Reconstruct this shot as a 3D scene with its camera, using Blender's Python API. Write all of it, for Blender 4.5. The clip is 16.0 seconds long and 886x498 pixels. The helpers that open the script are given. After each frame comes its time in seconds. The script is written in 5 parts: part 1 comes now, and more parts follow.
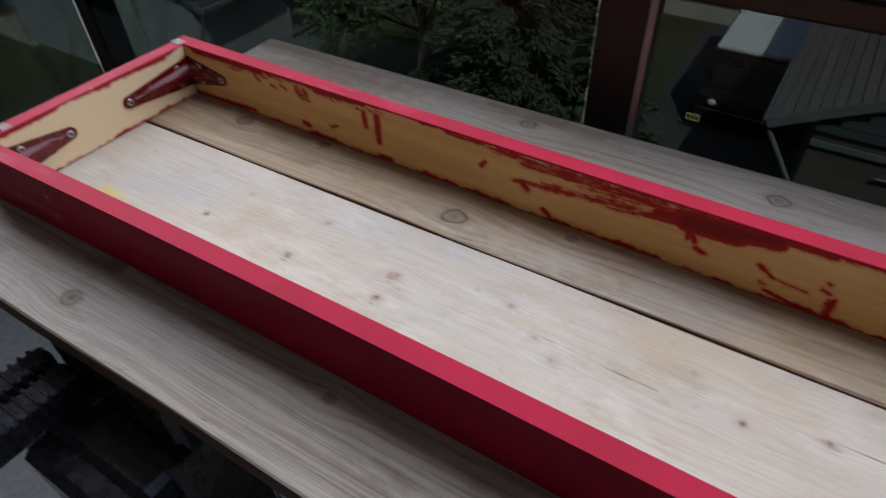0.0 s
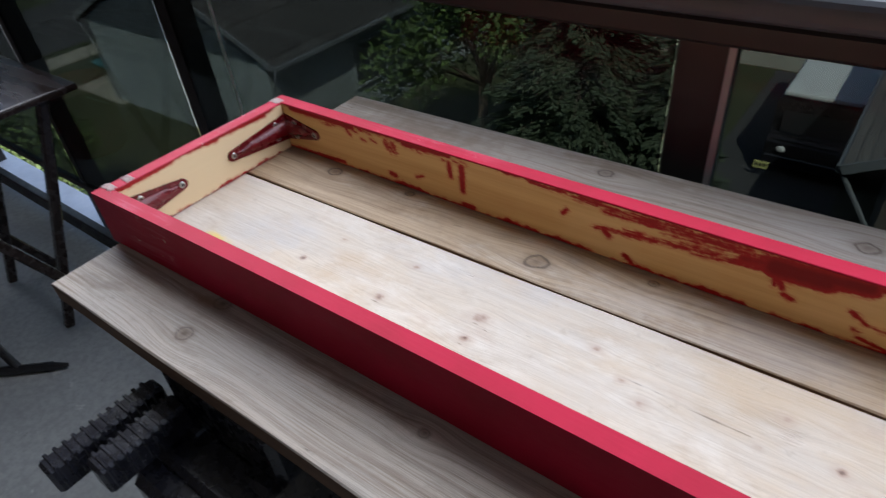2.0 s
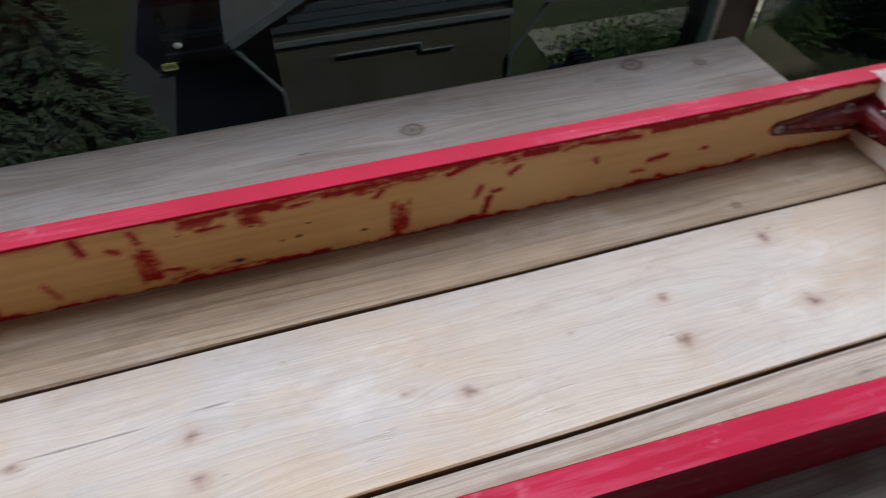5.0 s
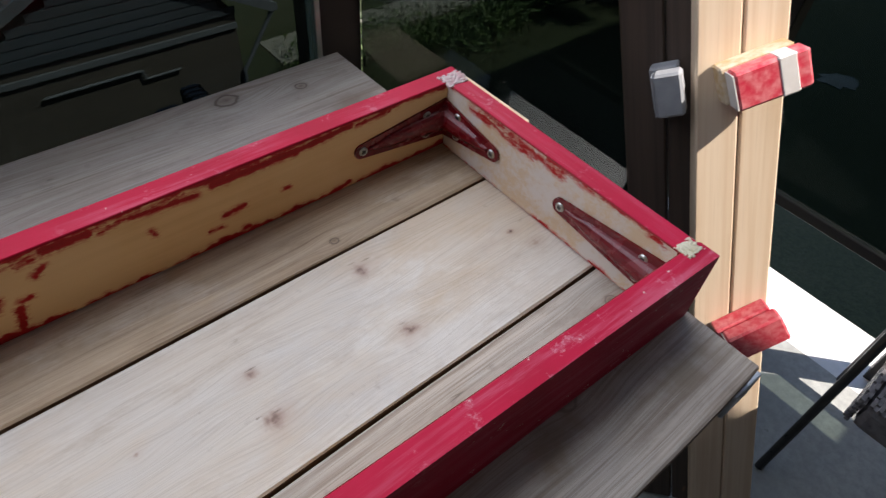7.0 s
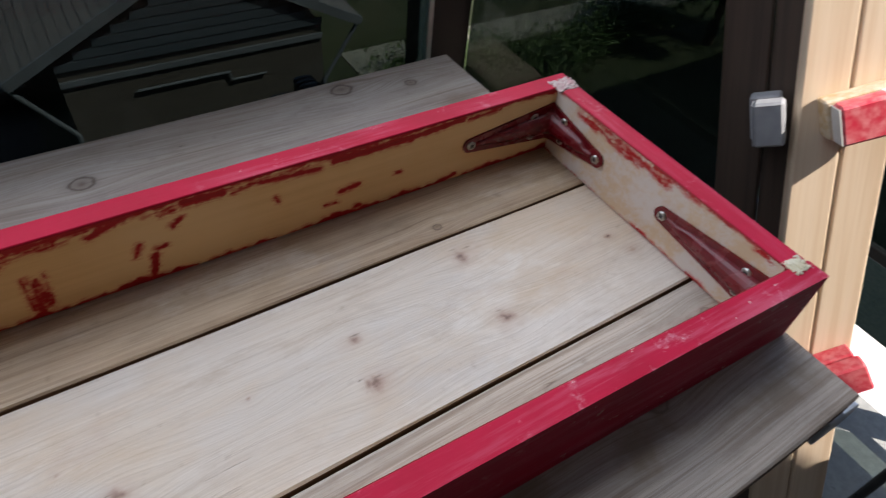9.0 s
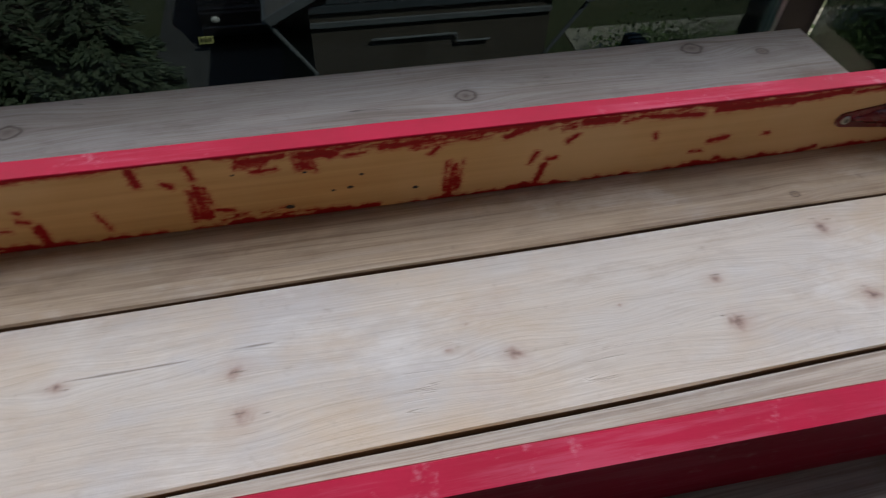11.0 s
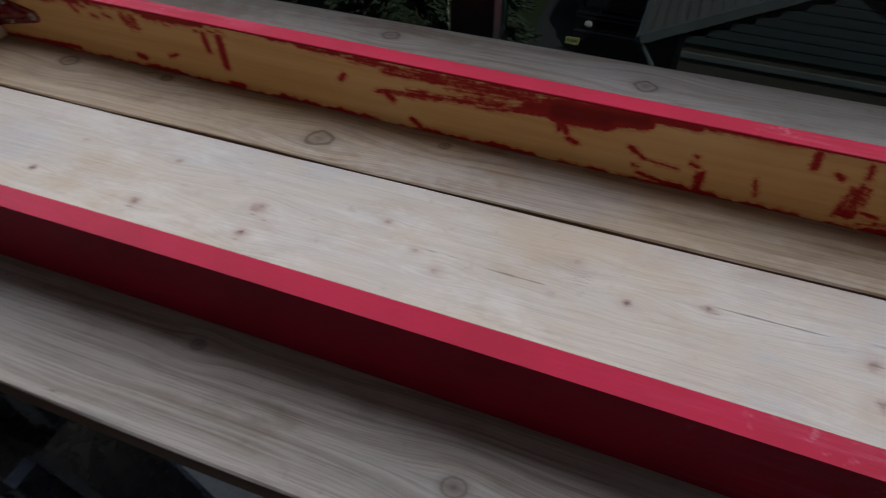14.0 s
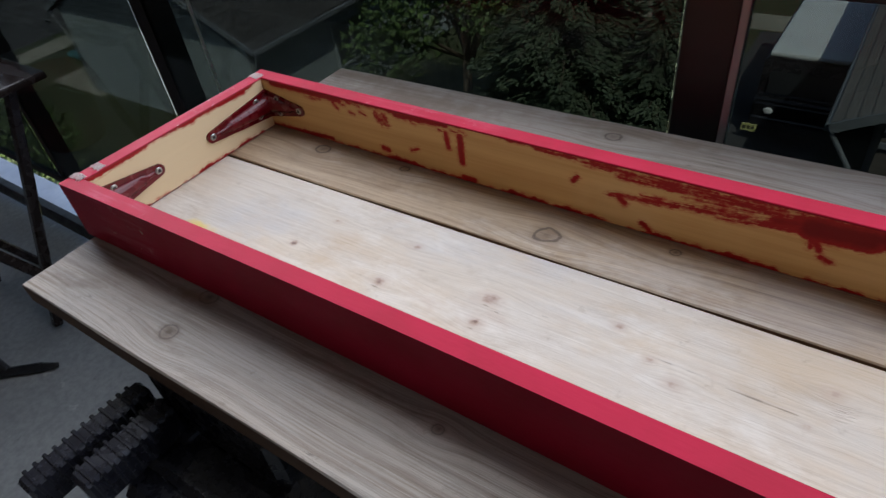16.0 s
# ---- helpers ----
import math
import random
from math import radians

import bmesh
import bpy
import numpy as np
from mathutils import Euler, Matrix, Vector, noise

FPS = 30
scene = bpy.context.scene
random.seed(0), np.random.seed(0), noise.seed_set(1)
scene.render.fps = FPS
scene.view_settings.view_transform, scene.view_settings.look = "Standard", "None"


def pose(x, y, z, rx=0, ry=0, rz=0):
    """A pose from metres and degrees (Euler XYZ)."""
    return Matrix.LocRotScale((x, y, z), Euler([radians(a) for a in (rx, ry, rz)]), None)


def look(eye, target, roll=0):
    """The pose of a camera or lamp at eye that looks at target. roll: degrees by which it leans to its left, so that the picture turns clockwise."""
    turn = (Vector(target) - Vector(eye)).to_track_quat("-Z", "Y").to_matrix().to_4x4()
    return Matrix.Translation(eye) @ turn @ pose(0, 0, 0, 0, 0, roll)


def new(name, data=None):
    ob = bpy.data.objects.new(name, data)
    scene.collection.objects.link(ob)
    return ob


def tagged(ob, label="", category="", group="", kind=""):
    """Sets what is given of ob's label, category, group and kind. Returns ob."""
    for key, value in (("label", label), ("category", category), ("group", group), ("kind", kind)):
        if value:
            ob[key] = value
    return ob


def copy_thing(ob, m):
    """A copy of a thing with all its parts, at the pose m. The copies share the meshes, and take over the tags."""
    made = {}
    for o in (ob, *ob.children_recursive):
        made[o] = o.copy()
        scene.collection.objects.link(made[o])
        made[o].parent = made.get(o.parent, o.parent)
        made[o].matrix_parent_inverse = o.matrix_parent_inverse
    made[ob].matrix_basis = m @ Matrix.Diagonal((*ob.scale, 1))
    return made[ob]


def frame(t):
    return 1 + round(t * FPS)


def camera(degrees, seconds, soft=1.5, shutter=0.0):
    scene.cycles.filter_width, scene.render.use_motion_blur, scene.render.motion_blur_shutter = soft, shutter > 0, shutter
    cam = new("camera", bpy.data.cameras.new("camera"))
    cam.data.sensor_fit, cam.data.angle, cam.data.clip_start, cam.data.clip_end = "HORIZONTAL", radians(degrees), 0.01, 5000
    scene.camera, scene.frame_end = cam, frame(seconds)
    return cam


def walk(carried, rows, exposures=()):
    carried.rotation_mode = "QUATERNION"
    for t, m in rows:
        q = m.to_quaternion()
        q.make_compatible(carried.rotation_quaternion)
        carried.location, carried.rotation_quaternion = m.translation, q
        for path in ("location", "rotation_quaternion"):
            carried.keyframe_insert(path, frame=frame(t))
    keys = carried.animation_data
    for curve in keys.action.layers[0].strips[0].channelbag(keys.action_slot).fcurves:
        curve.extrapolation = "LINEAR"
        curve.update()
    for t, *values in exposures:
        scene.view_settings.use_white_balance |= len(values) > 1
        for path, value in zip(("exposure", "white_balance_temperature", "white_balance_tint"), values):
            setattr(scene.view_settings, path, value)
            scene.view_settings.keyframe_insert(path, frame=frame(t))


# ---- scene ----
cam = camera(70.8, 16.0, 1.25, 0.5)
PATH = [
    (0, (-0.176, -0.276, 0.347), (-0.992, 0.942, -1.013), -2.1),
    (0.5, (-0.196, -0.287, 0.356), (-1.157, 0.919, -0.918), -3.4),
    (1, (-0.205, -0.294, 0.359), (-1.271, 0.873, -0.866), -5.4),
    (1.5, (-0.205, -0.305, 0.364), (-1.311, 0.86, -0.827), -6.6),
    (2, (-0.183, -0.305, 0.361), (-1.204, 0.894, -0.872), -5.9),
    (2.5, (-0.165, -0.288, 0.351), (-1.066, 0.955, -0.932), -5.8),
    (3, (-0.141, -0.25, 0.342), (-0.849, 1.043, -1.009), -4.7),
    (3.5, (-0.098, -0.224, 0.338), (-0.511, 1.145, -1.06), -1.7),
    (4, (-0.053, -0.214, 0.335), (-0.231, 1.16, -1.106), -2.0),
    (4.5, (0.016, -0.201, 0.331), (0.144, 1.143, -1.144), -1.7),
    (5, (0.088, -0.183, 0.321), (0.469, 1.094, -1.17), 0.1),
    (5.2, (0.114, -0.178, 0.317), (0.581, 1.061, -1.181), 1.2),
    (7.3, (0.245, -0.193, 0.317), (1.23, 0.772, -1.132), 7.0),
    (7.5, (0.247, -0.194, 0.319), (1.242, 0.788, -1.112), 7.0),
    (8, (0.237, -0.194, 0.321), (1.231, 0.833, -1.079), 6.5),
    (8.2, (0.23, -0.193, 0.319), (1.208, 0.854, -1.076), 6.8),
    (10.3, (0.122, -0.192, 0.306), (0.625, 1.041, -1.186), 3.5),
    (10.5, (0.105, -0.193, 0.307), (0.556, 1.054, -1.19), 3.1),
    (11, (0.065, -0.19, 0.303), (0.388, 1.085, -1.204), 2.9),
    (11.5, (0.035, -0.194, 0.298), (0.268, 1.081, -1.225), 2.5),
    (12, (0.006, -0.201, 0.299), (0.123, 1.076, -1.236), 1.7),
    (12.5, (-0.035, -0.216, 0.304), (-0.051, 1.087, -1.214), 1.2),
    (13, (-0.085, -0.227, 0.307), (-0.256, 1.071, -1.205), 1.2),
    (13.5, (-0.129, -0.246, 0.305), (-0.47, 1.035, -1.192), 0.3),
    (14, (-0.158, -0.262, 0.311), (-0.656, 0.979, -1.176), -1.1),
    (14.5, (-0.183, -0.269, 0.319), (-0.832, 0.941, -1.136), -3.0),
    (15, (-0.213, -0.273, 0.322), (-1.025, 0.904, -1.076), -4.4),
    (15.5, (-0.229, -0.281, 0.331), (-1.196, 0.848, -1.007), -8.0),
    (16, (-0.212, -0.285, 0.335), (-1.19, 0.89, -0.955), -8.3),
]
BENCH = 0.80  # height of the plank bench over the balcony floor
EXPOSURES = [(t, e, 6680.0, 14.0) for t, e in ((0.0, 0.72), (1.5, 1.10), (3.0, 1.24), (4.5, 1.01), (5.0, 1.04), (7.5, 0.73), (8.2, 0.72), (10.5, 0.65), (12.5, 0.53), (14.0, 0.36), (14.5, 0.52), (15.0, 0.68), (15.5, 0.82), (16.0, 0.9))]
walk(cam, [(t, Matrix.Translation((0, 0, BENCH)) @ look(eye, target, roll)) for t, eye, target, roll in PATH], EXPOSURES)

# ---- light ----
SUN_DIR = Vector((0.40, -0.45, 0.80)).normalized()
world = bpy.data.worlds.new("sky")
scene.world = world
world.use_nodes = True
sky = world.node_tree.nodes.new("ShaderNodeTexSky")
sky.sky_type = "NISHITA"
sky.sun_disc = False
sky.sun_elevation = math.asin(SUN_DIR.z)
sky.sun_rotation = math.atan2(SUN_DIR.x, SUN_DIR.y)
world.node_tree.links.new(sky.outputs[0], world.node_tree.nodes["Background"].inputs[0])
world.node_tree.nodes["Background"].inputs[1].default_value = 0.15
sun = new("sun", bpy.data.lights.new("sun", "SUN"))
sun.data.energy, sun.data.angle, sun.data.color = 4.9, radians(0.5), (1.0, 0.95, 0.88)
sun.matrix_world = look(SUN_DIR * 30, (0, 0, 0))

opening = new("sky_opening", bpy.data.lights.new("sky_opening", "AREA"))
opening.data.shape, opening.data.size, opening.data.size_y = "RECTANGLE", 4.2, 1.30
opening.data.energy, opening.data.color = 24.0, (0.88, 0.94, 1.0)
opening.matrix_world = look((-0.9, 0.385, 1.70), (-0.9, -0.6, 1.55))

# ---- materials ----
class Nodes:
    """Short hand for building one node material."""

    def __init__(self, name, rough=0.6, metal=0.0):
        self.m = bpy.data.materials.new(name)
        self.m.use_nodes = True
        self.t = self.m.node_tree
        self.b = self.t.nodes["Principled BSDF"]
        self.b.inputs["Roughness"].default_value = rough
        self.b.inputs["Metallic"].default_value = metal
        self.coord = self.t.nodes.new("ShaderNodeTexCoord").outputs["Object"]

    def put(self, socket, value):
        if hasattr(value, "is_linked"):
            self.t.links.new(value, socket)
        elif isinstance(value, tuple) and len(value) == 3 and socket.type == "RGBA":
            socket.default_value = (*value, 1)
        else:
            socket.default_value = value

    def set(self, **kw):
        for k, v in kw.items():
            self.put(self.b.inputs[k.replace("_", " ")], v)
        return self

    def scaled(self, vec, s):
        n = self.t.nodes.new("ShaderNodeVectorMath")
        n.operation = "MULTIPLY"
        self.put(n.inputs[0], vec)
        n.inputs[1].default_value = s
        return n.outputs[0]

    def add(self, a, b):
        n = self.t.nodes.new("ShaderNodeVectorMath")
        n.operation = "ADD"
        self.put(n.inputs[0], a)
        self.put(n.inputs[1], b)
        return n.outputs[0]

    def noise(self, vec, scale=1.0, detail=4.0, rough=0.55, dist=0.0, color=False):
        n = self.t.nodes.new("ShaderNodeTexNoise")
        self.put(n.inputs["Vector"], vec)
        n.inputs["Scale"].default_value, n.inputs["Detail"].default_value = scale, detail
        n.inputs["Roughness"].default_value, n.inputs["Distortion"].default_value = rough, dist
        return n.outputs["Color" if color else "Fac"]

    def math(self, op, a, b=0.0, clamp=False):
        n = self.t.nodes.new("ShaderNodeMath")
        n.operation, n.use_clamp = op, clamp
        self.put(n.inputs[0], a)
        self.put(n.inputs[1], b)
        return n.outputs[0]

    def step(self, v, lo, hi, out0=0.0, out1=1.0):
        n = self.t.nodes.new("ShaderNodeMapRange")
        n.interpolation_type = "SMOOTHSTEP"
        self.put(n.inputs["Value"], v)
        for k, x in (("From Min", lo), ("From Max", hi), ("To Min", out0), ("To Max", out1)):
            n.inputs[k].default_value = x
        return n.outputs["Result"]

    def mix(self, f, a, b):
        n = self.t.nodes.new("ShaderNodeMix")
        n.data_type = "RGBA"
        self.put(n.inputs[0], f)
        self.put(n.inputs[6], a)
        self.put(n.inputs[7], b)
        return n.outputs[2]

    def attr(self, name):
        n = self.t.nodes.new("ShaderNodeAttribute")
        n.attribute_name = name
        return n.outputs["Fac"]

    def rand(self):
        return self.t.nodes.new("ShaderNodeObjectInfo").outputs["Random"]

    def island(self):
        return self.t.nodes.new("ShaderNodeNewGeometry").outputs["Random Per Island"]

    def xyz(self, x, y, z):
        n = self.t.nodes.new("ShaderNodeCombineXYZ")
        for i, v in enumerate((x, y, z)):
            self.put(n.inputs[i], v)
        return n.outputs[0]

    def parts(self, vec):
        n = self.t.nodes.new("ShaderNodeSeparateXYZ")
        self.put(n.inputs[0], vec)
        return n.outputs

    def bump(self, height, strength=0.3, distance=0.001):
        n = self.t.nodes.new("ShaderNodeBump")
        n.inputs["Strength"].default_value, n.inputs["Distance"].default_value = strength, distance
        self.put(n.inputs["Height"], height)
        self.put(self.b.inputs["Normal"], n.outputs[0])
        return self


def plain(name, a, b, scale=20.0, rough=0.6, metal=0.0, bump=0.15, stretch=(1, 1, 1), depth=0.001):
    """Two-tone mottled surface with grain and fine relief."""
    n = Nodes(name, rough, metal)
    v = n.scaled(n.coord, stretch)
    f = n.noise(v, scale, 6)
    big = n.noise(v, scale * 0.13, 3)
    c = n.mix(n.step(f, 0.3, 0.7), a, b)
    c = n.mix(n.step(big, 0.35, 0.75, 0.0, 0.35), c, tuple(x * 0.6 for x in a))
    n.set(Base_Color=c, Roughness=n.step(f, 0.2, 0.8, max(rough - 0.1, 0.02), min(rough + 0.12, 1)))
    return n.bump(f, bump, depth).m


def bench_wood(name, pale, brown, grey, seed, weathered, ring=0.85, ring_dark=0.15, figure=0.6, patch_tint=(0.7, 0.55, 0.1), wave=0.03, ochre=0.0, rust=False):
    """Softwood plank: grain follows the 'grain' attribute, knots the 'knot' attribute, spills and other tinted patches
    the 'patch_tint' attribute.
    """
    n = Nodes(name, 0.62)
    x, y, z = n.parts(n.coord)
    g = n.attr("grain")
    low = n.noise(n.xyz(n.math("MULTIPLY", x, 2.6), n.math("MULTIPLY", g, 11.0), seed), 1.0, 4)
    gw = n.math("ADD", g, n.math("MULTIPLY", low, wave))
    lines = n.noise(n.xyz(n.math("MULTIPLY", x, 2.4), n.math("MULTIPLY", gw, 210.0), seed + 3), 1.0, 5, 0.7)
    fine = n.noise(n.xyz(n.math("MULTIPLY", x, 14.0), n.math("MULTIPLY", g, 900.0), seed), 1.0, 5, 0.75)
    fig = n.noise(n.xyz(n.math("MULTIPLY", x, 1.5), n.math("MULTIPLY", gw, 46.0), seed + 9), 1.0, 4, 0.65)
    blot = n.noise(n.scaled(n.add(n.coord, (seed, 0.0, 0.0)), (0.5, 1.7, 1.0)), 9.0, 6, 0.65)
    blot2 = n.noise(n.scaled(n.add(n.coord, (0.0, seed, 0.0)), (0.6, 1.5, 1.0)), 20.0, 6, 0.7)
    spots = n.noise(n.add(n.coord, (0.0, 0.0, seed)), 85.0, 4, 0.6)
    c = n.mix(n.step(lines, 0.44, 0.64, 0.0, figure), pale, brown)
    c = n.mix(n.step(fig, 0.42, 0.72, 0.0, figure * 0.8), c, brown)
    c = n.mix(n.step(blot, 0.40, 0.66, 0.0, weathered), c, grey)
    c = n.mix(n.step(blot2, 0.50, 0.72, 0.0, 0.50), c, tuple(v * 0.82 for v in brown))
    bleach = n.noise(n.xyz(n.math("MULTIPLY", x, 3.5), n.math("MULTIPLY", gw, 95.0), seed + 31), 1.0, 5, 0.7)
    c = n.mix(n.step(bleach, 0.52, 0.70, 0.0, 0.45), c, tuple(min(1.0, v * 1.17 + 0.02) for v in grey))
    warm = n.noise(n.scaled(n.add(n.coord, (seed, 3.0, 0.0)), (0.8, 1.5, 1.0)), 6.5, 5, 0.6)
    c = n.mix(n.step(warm, 0.45, 0.64, 0.0, ochre), c, (0.57, 0.415, 0.26))
    cold = n.noise(n.scaled(n.add(n.coord, (seed, 6.0, 0.0)), (0.7, 1.2, 1.0)), 5.0, 6, 0.65)
    c = n.mix(n.step(cold, 0.50, 0.68, 0.0, ochre), c, (0.515, 0.51, 0.51))
    chalk = n.noise(n.scaled(n.add(n.coord, (seed, 14.0, 0.0)), (0.7, 1.4, 1.0)), 7.5, 6, 0.7)
    c = n.mix(n.step(chalk, 0.50, 0.66, 0.0, ochre), c, (0.74, 0.69, 0.62))
    rose = n.noise(n.scaled(n.add(n.coord, (seed, 9.0, 0.0)), (1.0, 1.3, 1.0)), 11.0, 5, 0.65)
    c = n.mix(n.step(rose, 0.56, 0.72, 0.0, ochre * 0.7), c, (0.50, 0.36, 0.275))
    c = n.mix(n.step(spots, 0.62, 0.76, 0.0, 0.35), c, tuple(v * 0.62 for v in brown))
    c = n.mix(n.step(fine, 0.44, 0.66, 0.0, 0.42 - 0.2 * ochre), c, tuple(v * 0.62 for v in brown))
    crack_n = n.noise(n.xyz(n.math("MULTIPLY", x, 5.0), n.math("MULTIPLY", gw, 75.0), seed + 21), 1.0, 3, 0.5)
    crack = n.math("MULTIPLY", n.step(n.math("ABSOLUTE", n.math("SUBTRACT", crack_n, 0.5)), 0.0, 0.012, 1.0, 0.0), n.step(n.noise(n.coord, 14.0, 3), 0.62, 0.68))
    c = n.mix(n.math("MULTIPLY", crack, max(0.1, 0.75 - ochre)), c, tuple(v * 0.35 for v in brown))
    k = n.attr("knot")
    if rust:
        ragged = n.add(n.coord, n.scaled(n.noise(n.coord, 40.0, 3, color=True), (0.02, 0.02, 0.0)))
        k = n.math("ADD", k, n.math("MULTIPLY", n.math("SUBTRACT", n.noise(ragged, 75.0, 3), 0.5), 2.6))
        halo = n.math("ADD", n.attr("knot"), n.math("MULTIPLY", n.math("SUBTRACT", n.noise(n.coord, 38.0, 4), 0.45), 4.0))
        c = n.mix(n.step(halo, 0.4, 2.6, 0.42, 0.0), c, (0.46, 0.335, 0.255))
        c = n.mix(n.step(k, 0.05, 1.1, 0.80, 0.0), c, (0.33, 0.195, 0.140))
        c = n.mix(n.step(k, -0.15, 0.50, 0.88, 0.0), c, (0.13, 0.080, 0.060))
    else:
        k = n.math("ADD", k, n.math("MULTIPLY", n.math("SUBTRACT", n.noise(n.coord, 80.0, 4), 0.5), 0.75))
        c = n.mix(n.step(k, 0.6, 1.7, 0.45, 0.0), c, tuple(v * 0.8 for v in brown))
        c = n.mix(n.step(k, 0.1, 0.8, 0.45, 0.0), c, tuple(v * 0.62 for v in brown))
        c = n.mix(n.step(k, 0.0, 0.40, 0.70, 0.0), c, (0.12, 0.085, 0.065))
    c = n.mix(n.step(n.math("ABSOLUTE", n.math("SUBTRACT", k, ring)), 0.02, 0.20, ring_dark, 0.0), c, (0.085, 0.060, 0.045))
    s = n.math("ADD", n.attr("patch_tint"), n.math("MULTIPLY", n.math("SUBTRACT", n.noise(n.coord, 60.0, 4), 0.5), 1.4))
    c = n.mix(n.step(s, 0.5, 1.3, 0.0, 0.7), c, patch_tint)
    split = n.math("ADD", n.attr("check"), n.math("MULTIPLY", n.math("SUBTRACT", n.noise(n.scaled(n.coord, (25.0, 8.0, 1.0)), 1.0, 3), 0.5), 0.0012))
    c = n.mix(n.math("MULTIPLY", n.step(split, 0.0002, 0.0011, 0.75, 0.0), n.step(n.noise(n.coord, 30.0, 2), 0.36, 0.50)), c, tuple(v * 0.32 for v in brown))
    n.set(Base_Color=c, Roughness=n.step(blot, 0.3, 0.7, 0.48, 0.70))
    n.bump(n.math("ADD", n.math("ADD", lines, n.math("MULTIPLY", fine, 0.6)), n.math("MULTIPLY", crack, -2.0)), 0.45, 0.0007)
    return n.m


def painted_wood(name, patch, tone=0.0, wear=(), tone_rgb=(0.74, 0.58, 0.37)):
    """Red gloss paint where the 'paint' attribute is below zero, bare varnished pine elsewhere. wear: stretches (x, half length, strength) of scuffed paint."""
    n = Nodes(name, 0.35)
    x, y, z = n.parts(n.coord)
    swirl = n.add(n.coord, n.scaled(n.noise(n.coord, 9.0, 2, color=True), (0.0, 0.030, 0.0)))
    streak = n.noise(n.scaled(swirl, (45.0, 900.0, 45.0)), 1.0, 4, 0.65)
    tuft = n.noise(n.scaled(swirl, (150.0, 420.0, 150.0)), 1.0, 3, 0.6)
    dab = n.noise(n.coord, 110.0, 5, 0.7)
    speck = n.noise(n.coord, 420.0, 3, 0.6)
    d = n.math("ADD", n.attr("paint"), n.math("MULTIPLY", n.math("SUBTRACT", streak, 0.5), 0.0030))
    d = n.math("ADD", d, n.math("MULTIPLY", n.math("SUBTRACT", tuft, 0.5), 0.0026))
    d = n.math("ADD", d, n.math("MULTIPLY", n.math("SUBTRACT", dab, 0.5), 0.0045))
    d = n.math("ADD", d, n.math("MULTIPLY", n.math("SUBTRACT", speck, 0.5), 0.0022))
    bare = n.step(d, -0.0009, 0.0004)
    thin = n.math("MULTIPLY", n.step(d, 0.0, 0.0035, 1.0, 0.0), n.step(n.math("ADD", streak, tuft), 0.92, 1.12))
    grain = n.noise(n.scaled(n.coord, (3.0, 120.0, 3.0)), 1.0, 5, 0.6)
    pores = n.noise(n.scaled(n.coord, (18.0, 420.0, 18.0)), 1.0, 4, 0.6)
    wood = n.mix(n.step(grain, 0.35, 0.7), (0.63, 0.40, 0.18), (0.54, 0.32, 0.13))
    wood = n.mix(n.step(pores, 0.5, 0.8, 0.0, 0.22), wood, (0.42, 0.24, 0.10))
    big = n.noise(n.coord, 7.0, 4)
    # the bare wood turns paler towards +x
    wood = n.mix(n.step(n.math("ADD", big, n.math("MULTIPLY", x, 0.35)), 0.38, 0.72, 0.0, 0.7), wood, (0.70, 0.51, 0.29))
    wood = n.mix(tone, wood, tone_rgb)
    wood = n.mix(n.math("MULTIPLY", n.step(n.noise(n.coord, 36.0, 6, 0.75), 0.40, 0.62), patch), wood, (0.54, 0.51, 0.50))
    wood = n.mix(n.step(n.noise(n.scaled(n.coord, (1.0, 0.5, 1.0)), 55.0, 4, 0.7), 0.62, 0.74, 0.0, patch * 0.5), wood, (0.42, 0.20, 0.17))
    wood = n.mix(n.math("MULTIPLY", thin, 0.75), wood, (0.42, 0.035, 0.03))
    thick = n.step(d, -0.007, 0.0)
    red = n.mix(thick, (0.19, 0.004, 0.006), (0.33, 0.010, 0.011))
    outer = n.mix(n.step(n.noise(n.coord, 16.0, 5), 0.35, 0.7), (0.54, 0.006, 0.043), (0.45, 0.005, 0.032))
    out = n.step(n.attr("paint"), -0.045, -0.035, 1.0, 0.0)
    red = n.mix(out, red, outer)
    area = None
    for centre, half, strength in wear:
        spot = n.step(n.math("ABSOLUTE", n.math("SUBTRACT", x, centre)), half * 0.5, half, strength, 0.0)
        area = spot if area is None else n.math("MAXIMUM", area, spot)
    scuff = n.noise(n.coord, 60.0, 6, 0.75)
    rough_paint = n.noise(n.scaled(n.coord, (35.0, 70.0, 70.0)), 1.0, 5, 0.6)
    chip = n.step(n.noise(n.coord, 120.0, 4, 0.65), 0.665, 0.68, 0.0, 0.0 if area is None else 1.0)
    if area is not None:
        worn = n.math("MULTIPLY", n.step(scuff, 0.58, 0.68), area)
        red = n.mix(n.math("MULTIPLY", worn, n.math("MULTIPLY", out, 0.55)), red, (0.72, 0.36, 0.40))
        rub = n.noise(n.scaled(n.coord, (9.0, 140.0, 140.0)), 1.0, 5, 0.7)
        red = n.mix(n.math("MULTIPLY", n.math("MULTIPLY", n.step(rub, 0.46, 0.66), area), n.math("MULTIPLY", out, 0.34)), red, (0.70, 0.22, 0.30))
        chip = n.math("MULTIPLY", chip, n.step(area, 0.55, 0.85))
        red = n.mix(n.math("MULTIPLY", chip, out), red, (0.72, 0.58, 0.50))
    n.set(Specular_IOR_Level=0.18, Base_Color=n.mix(bare, red, wood), Roughness=n.math("ADD", n.step(bare, 0.0, 1.0, 0.42, 0.50), n.math("MULTIPLY", scuff, 0.14)))
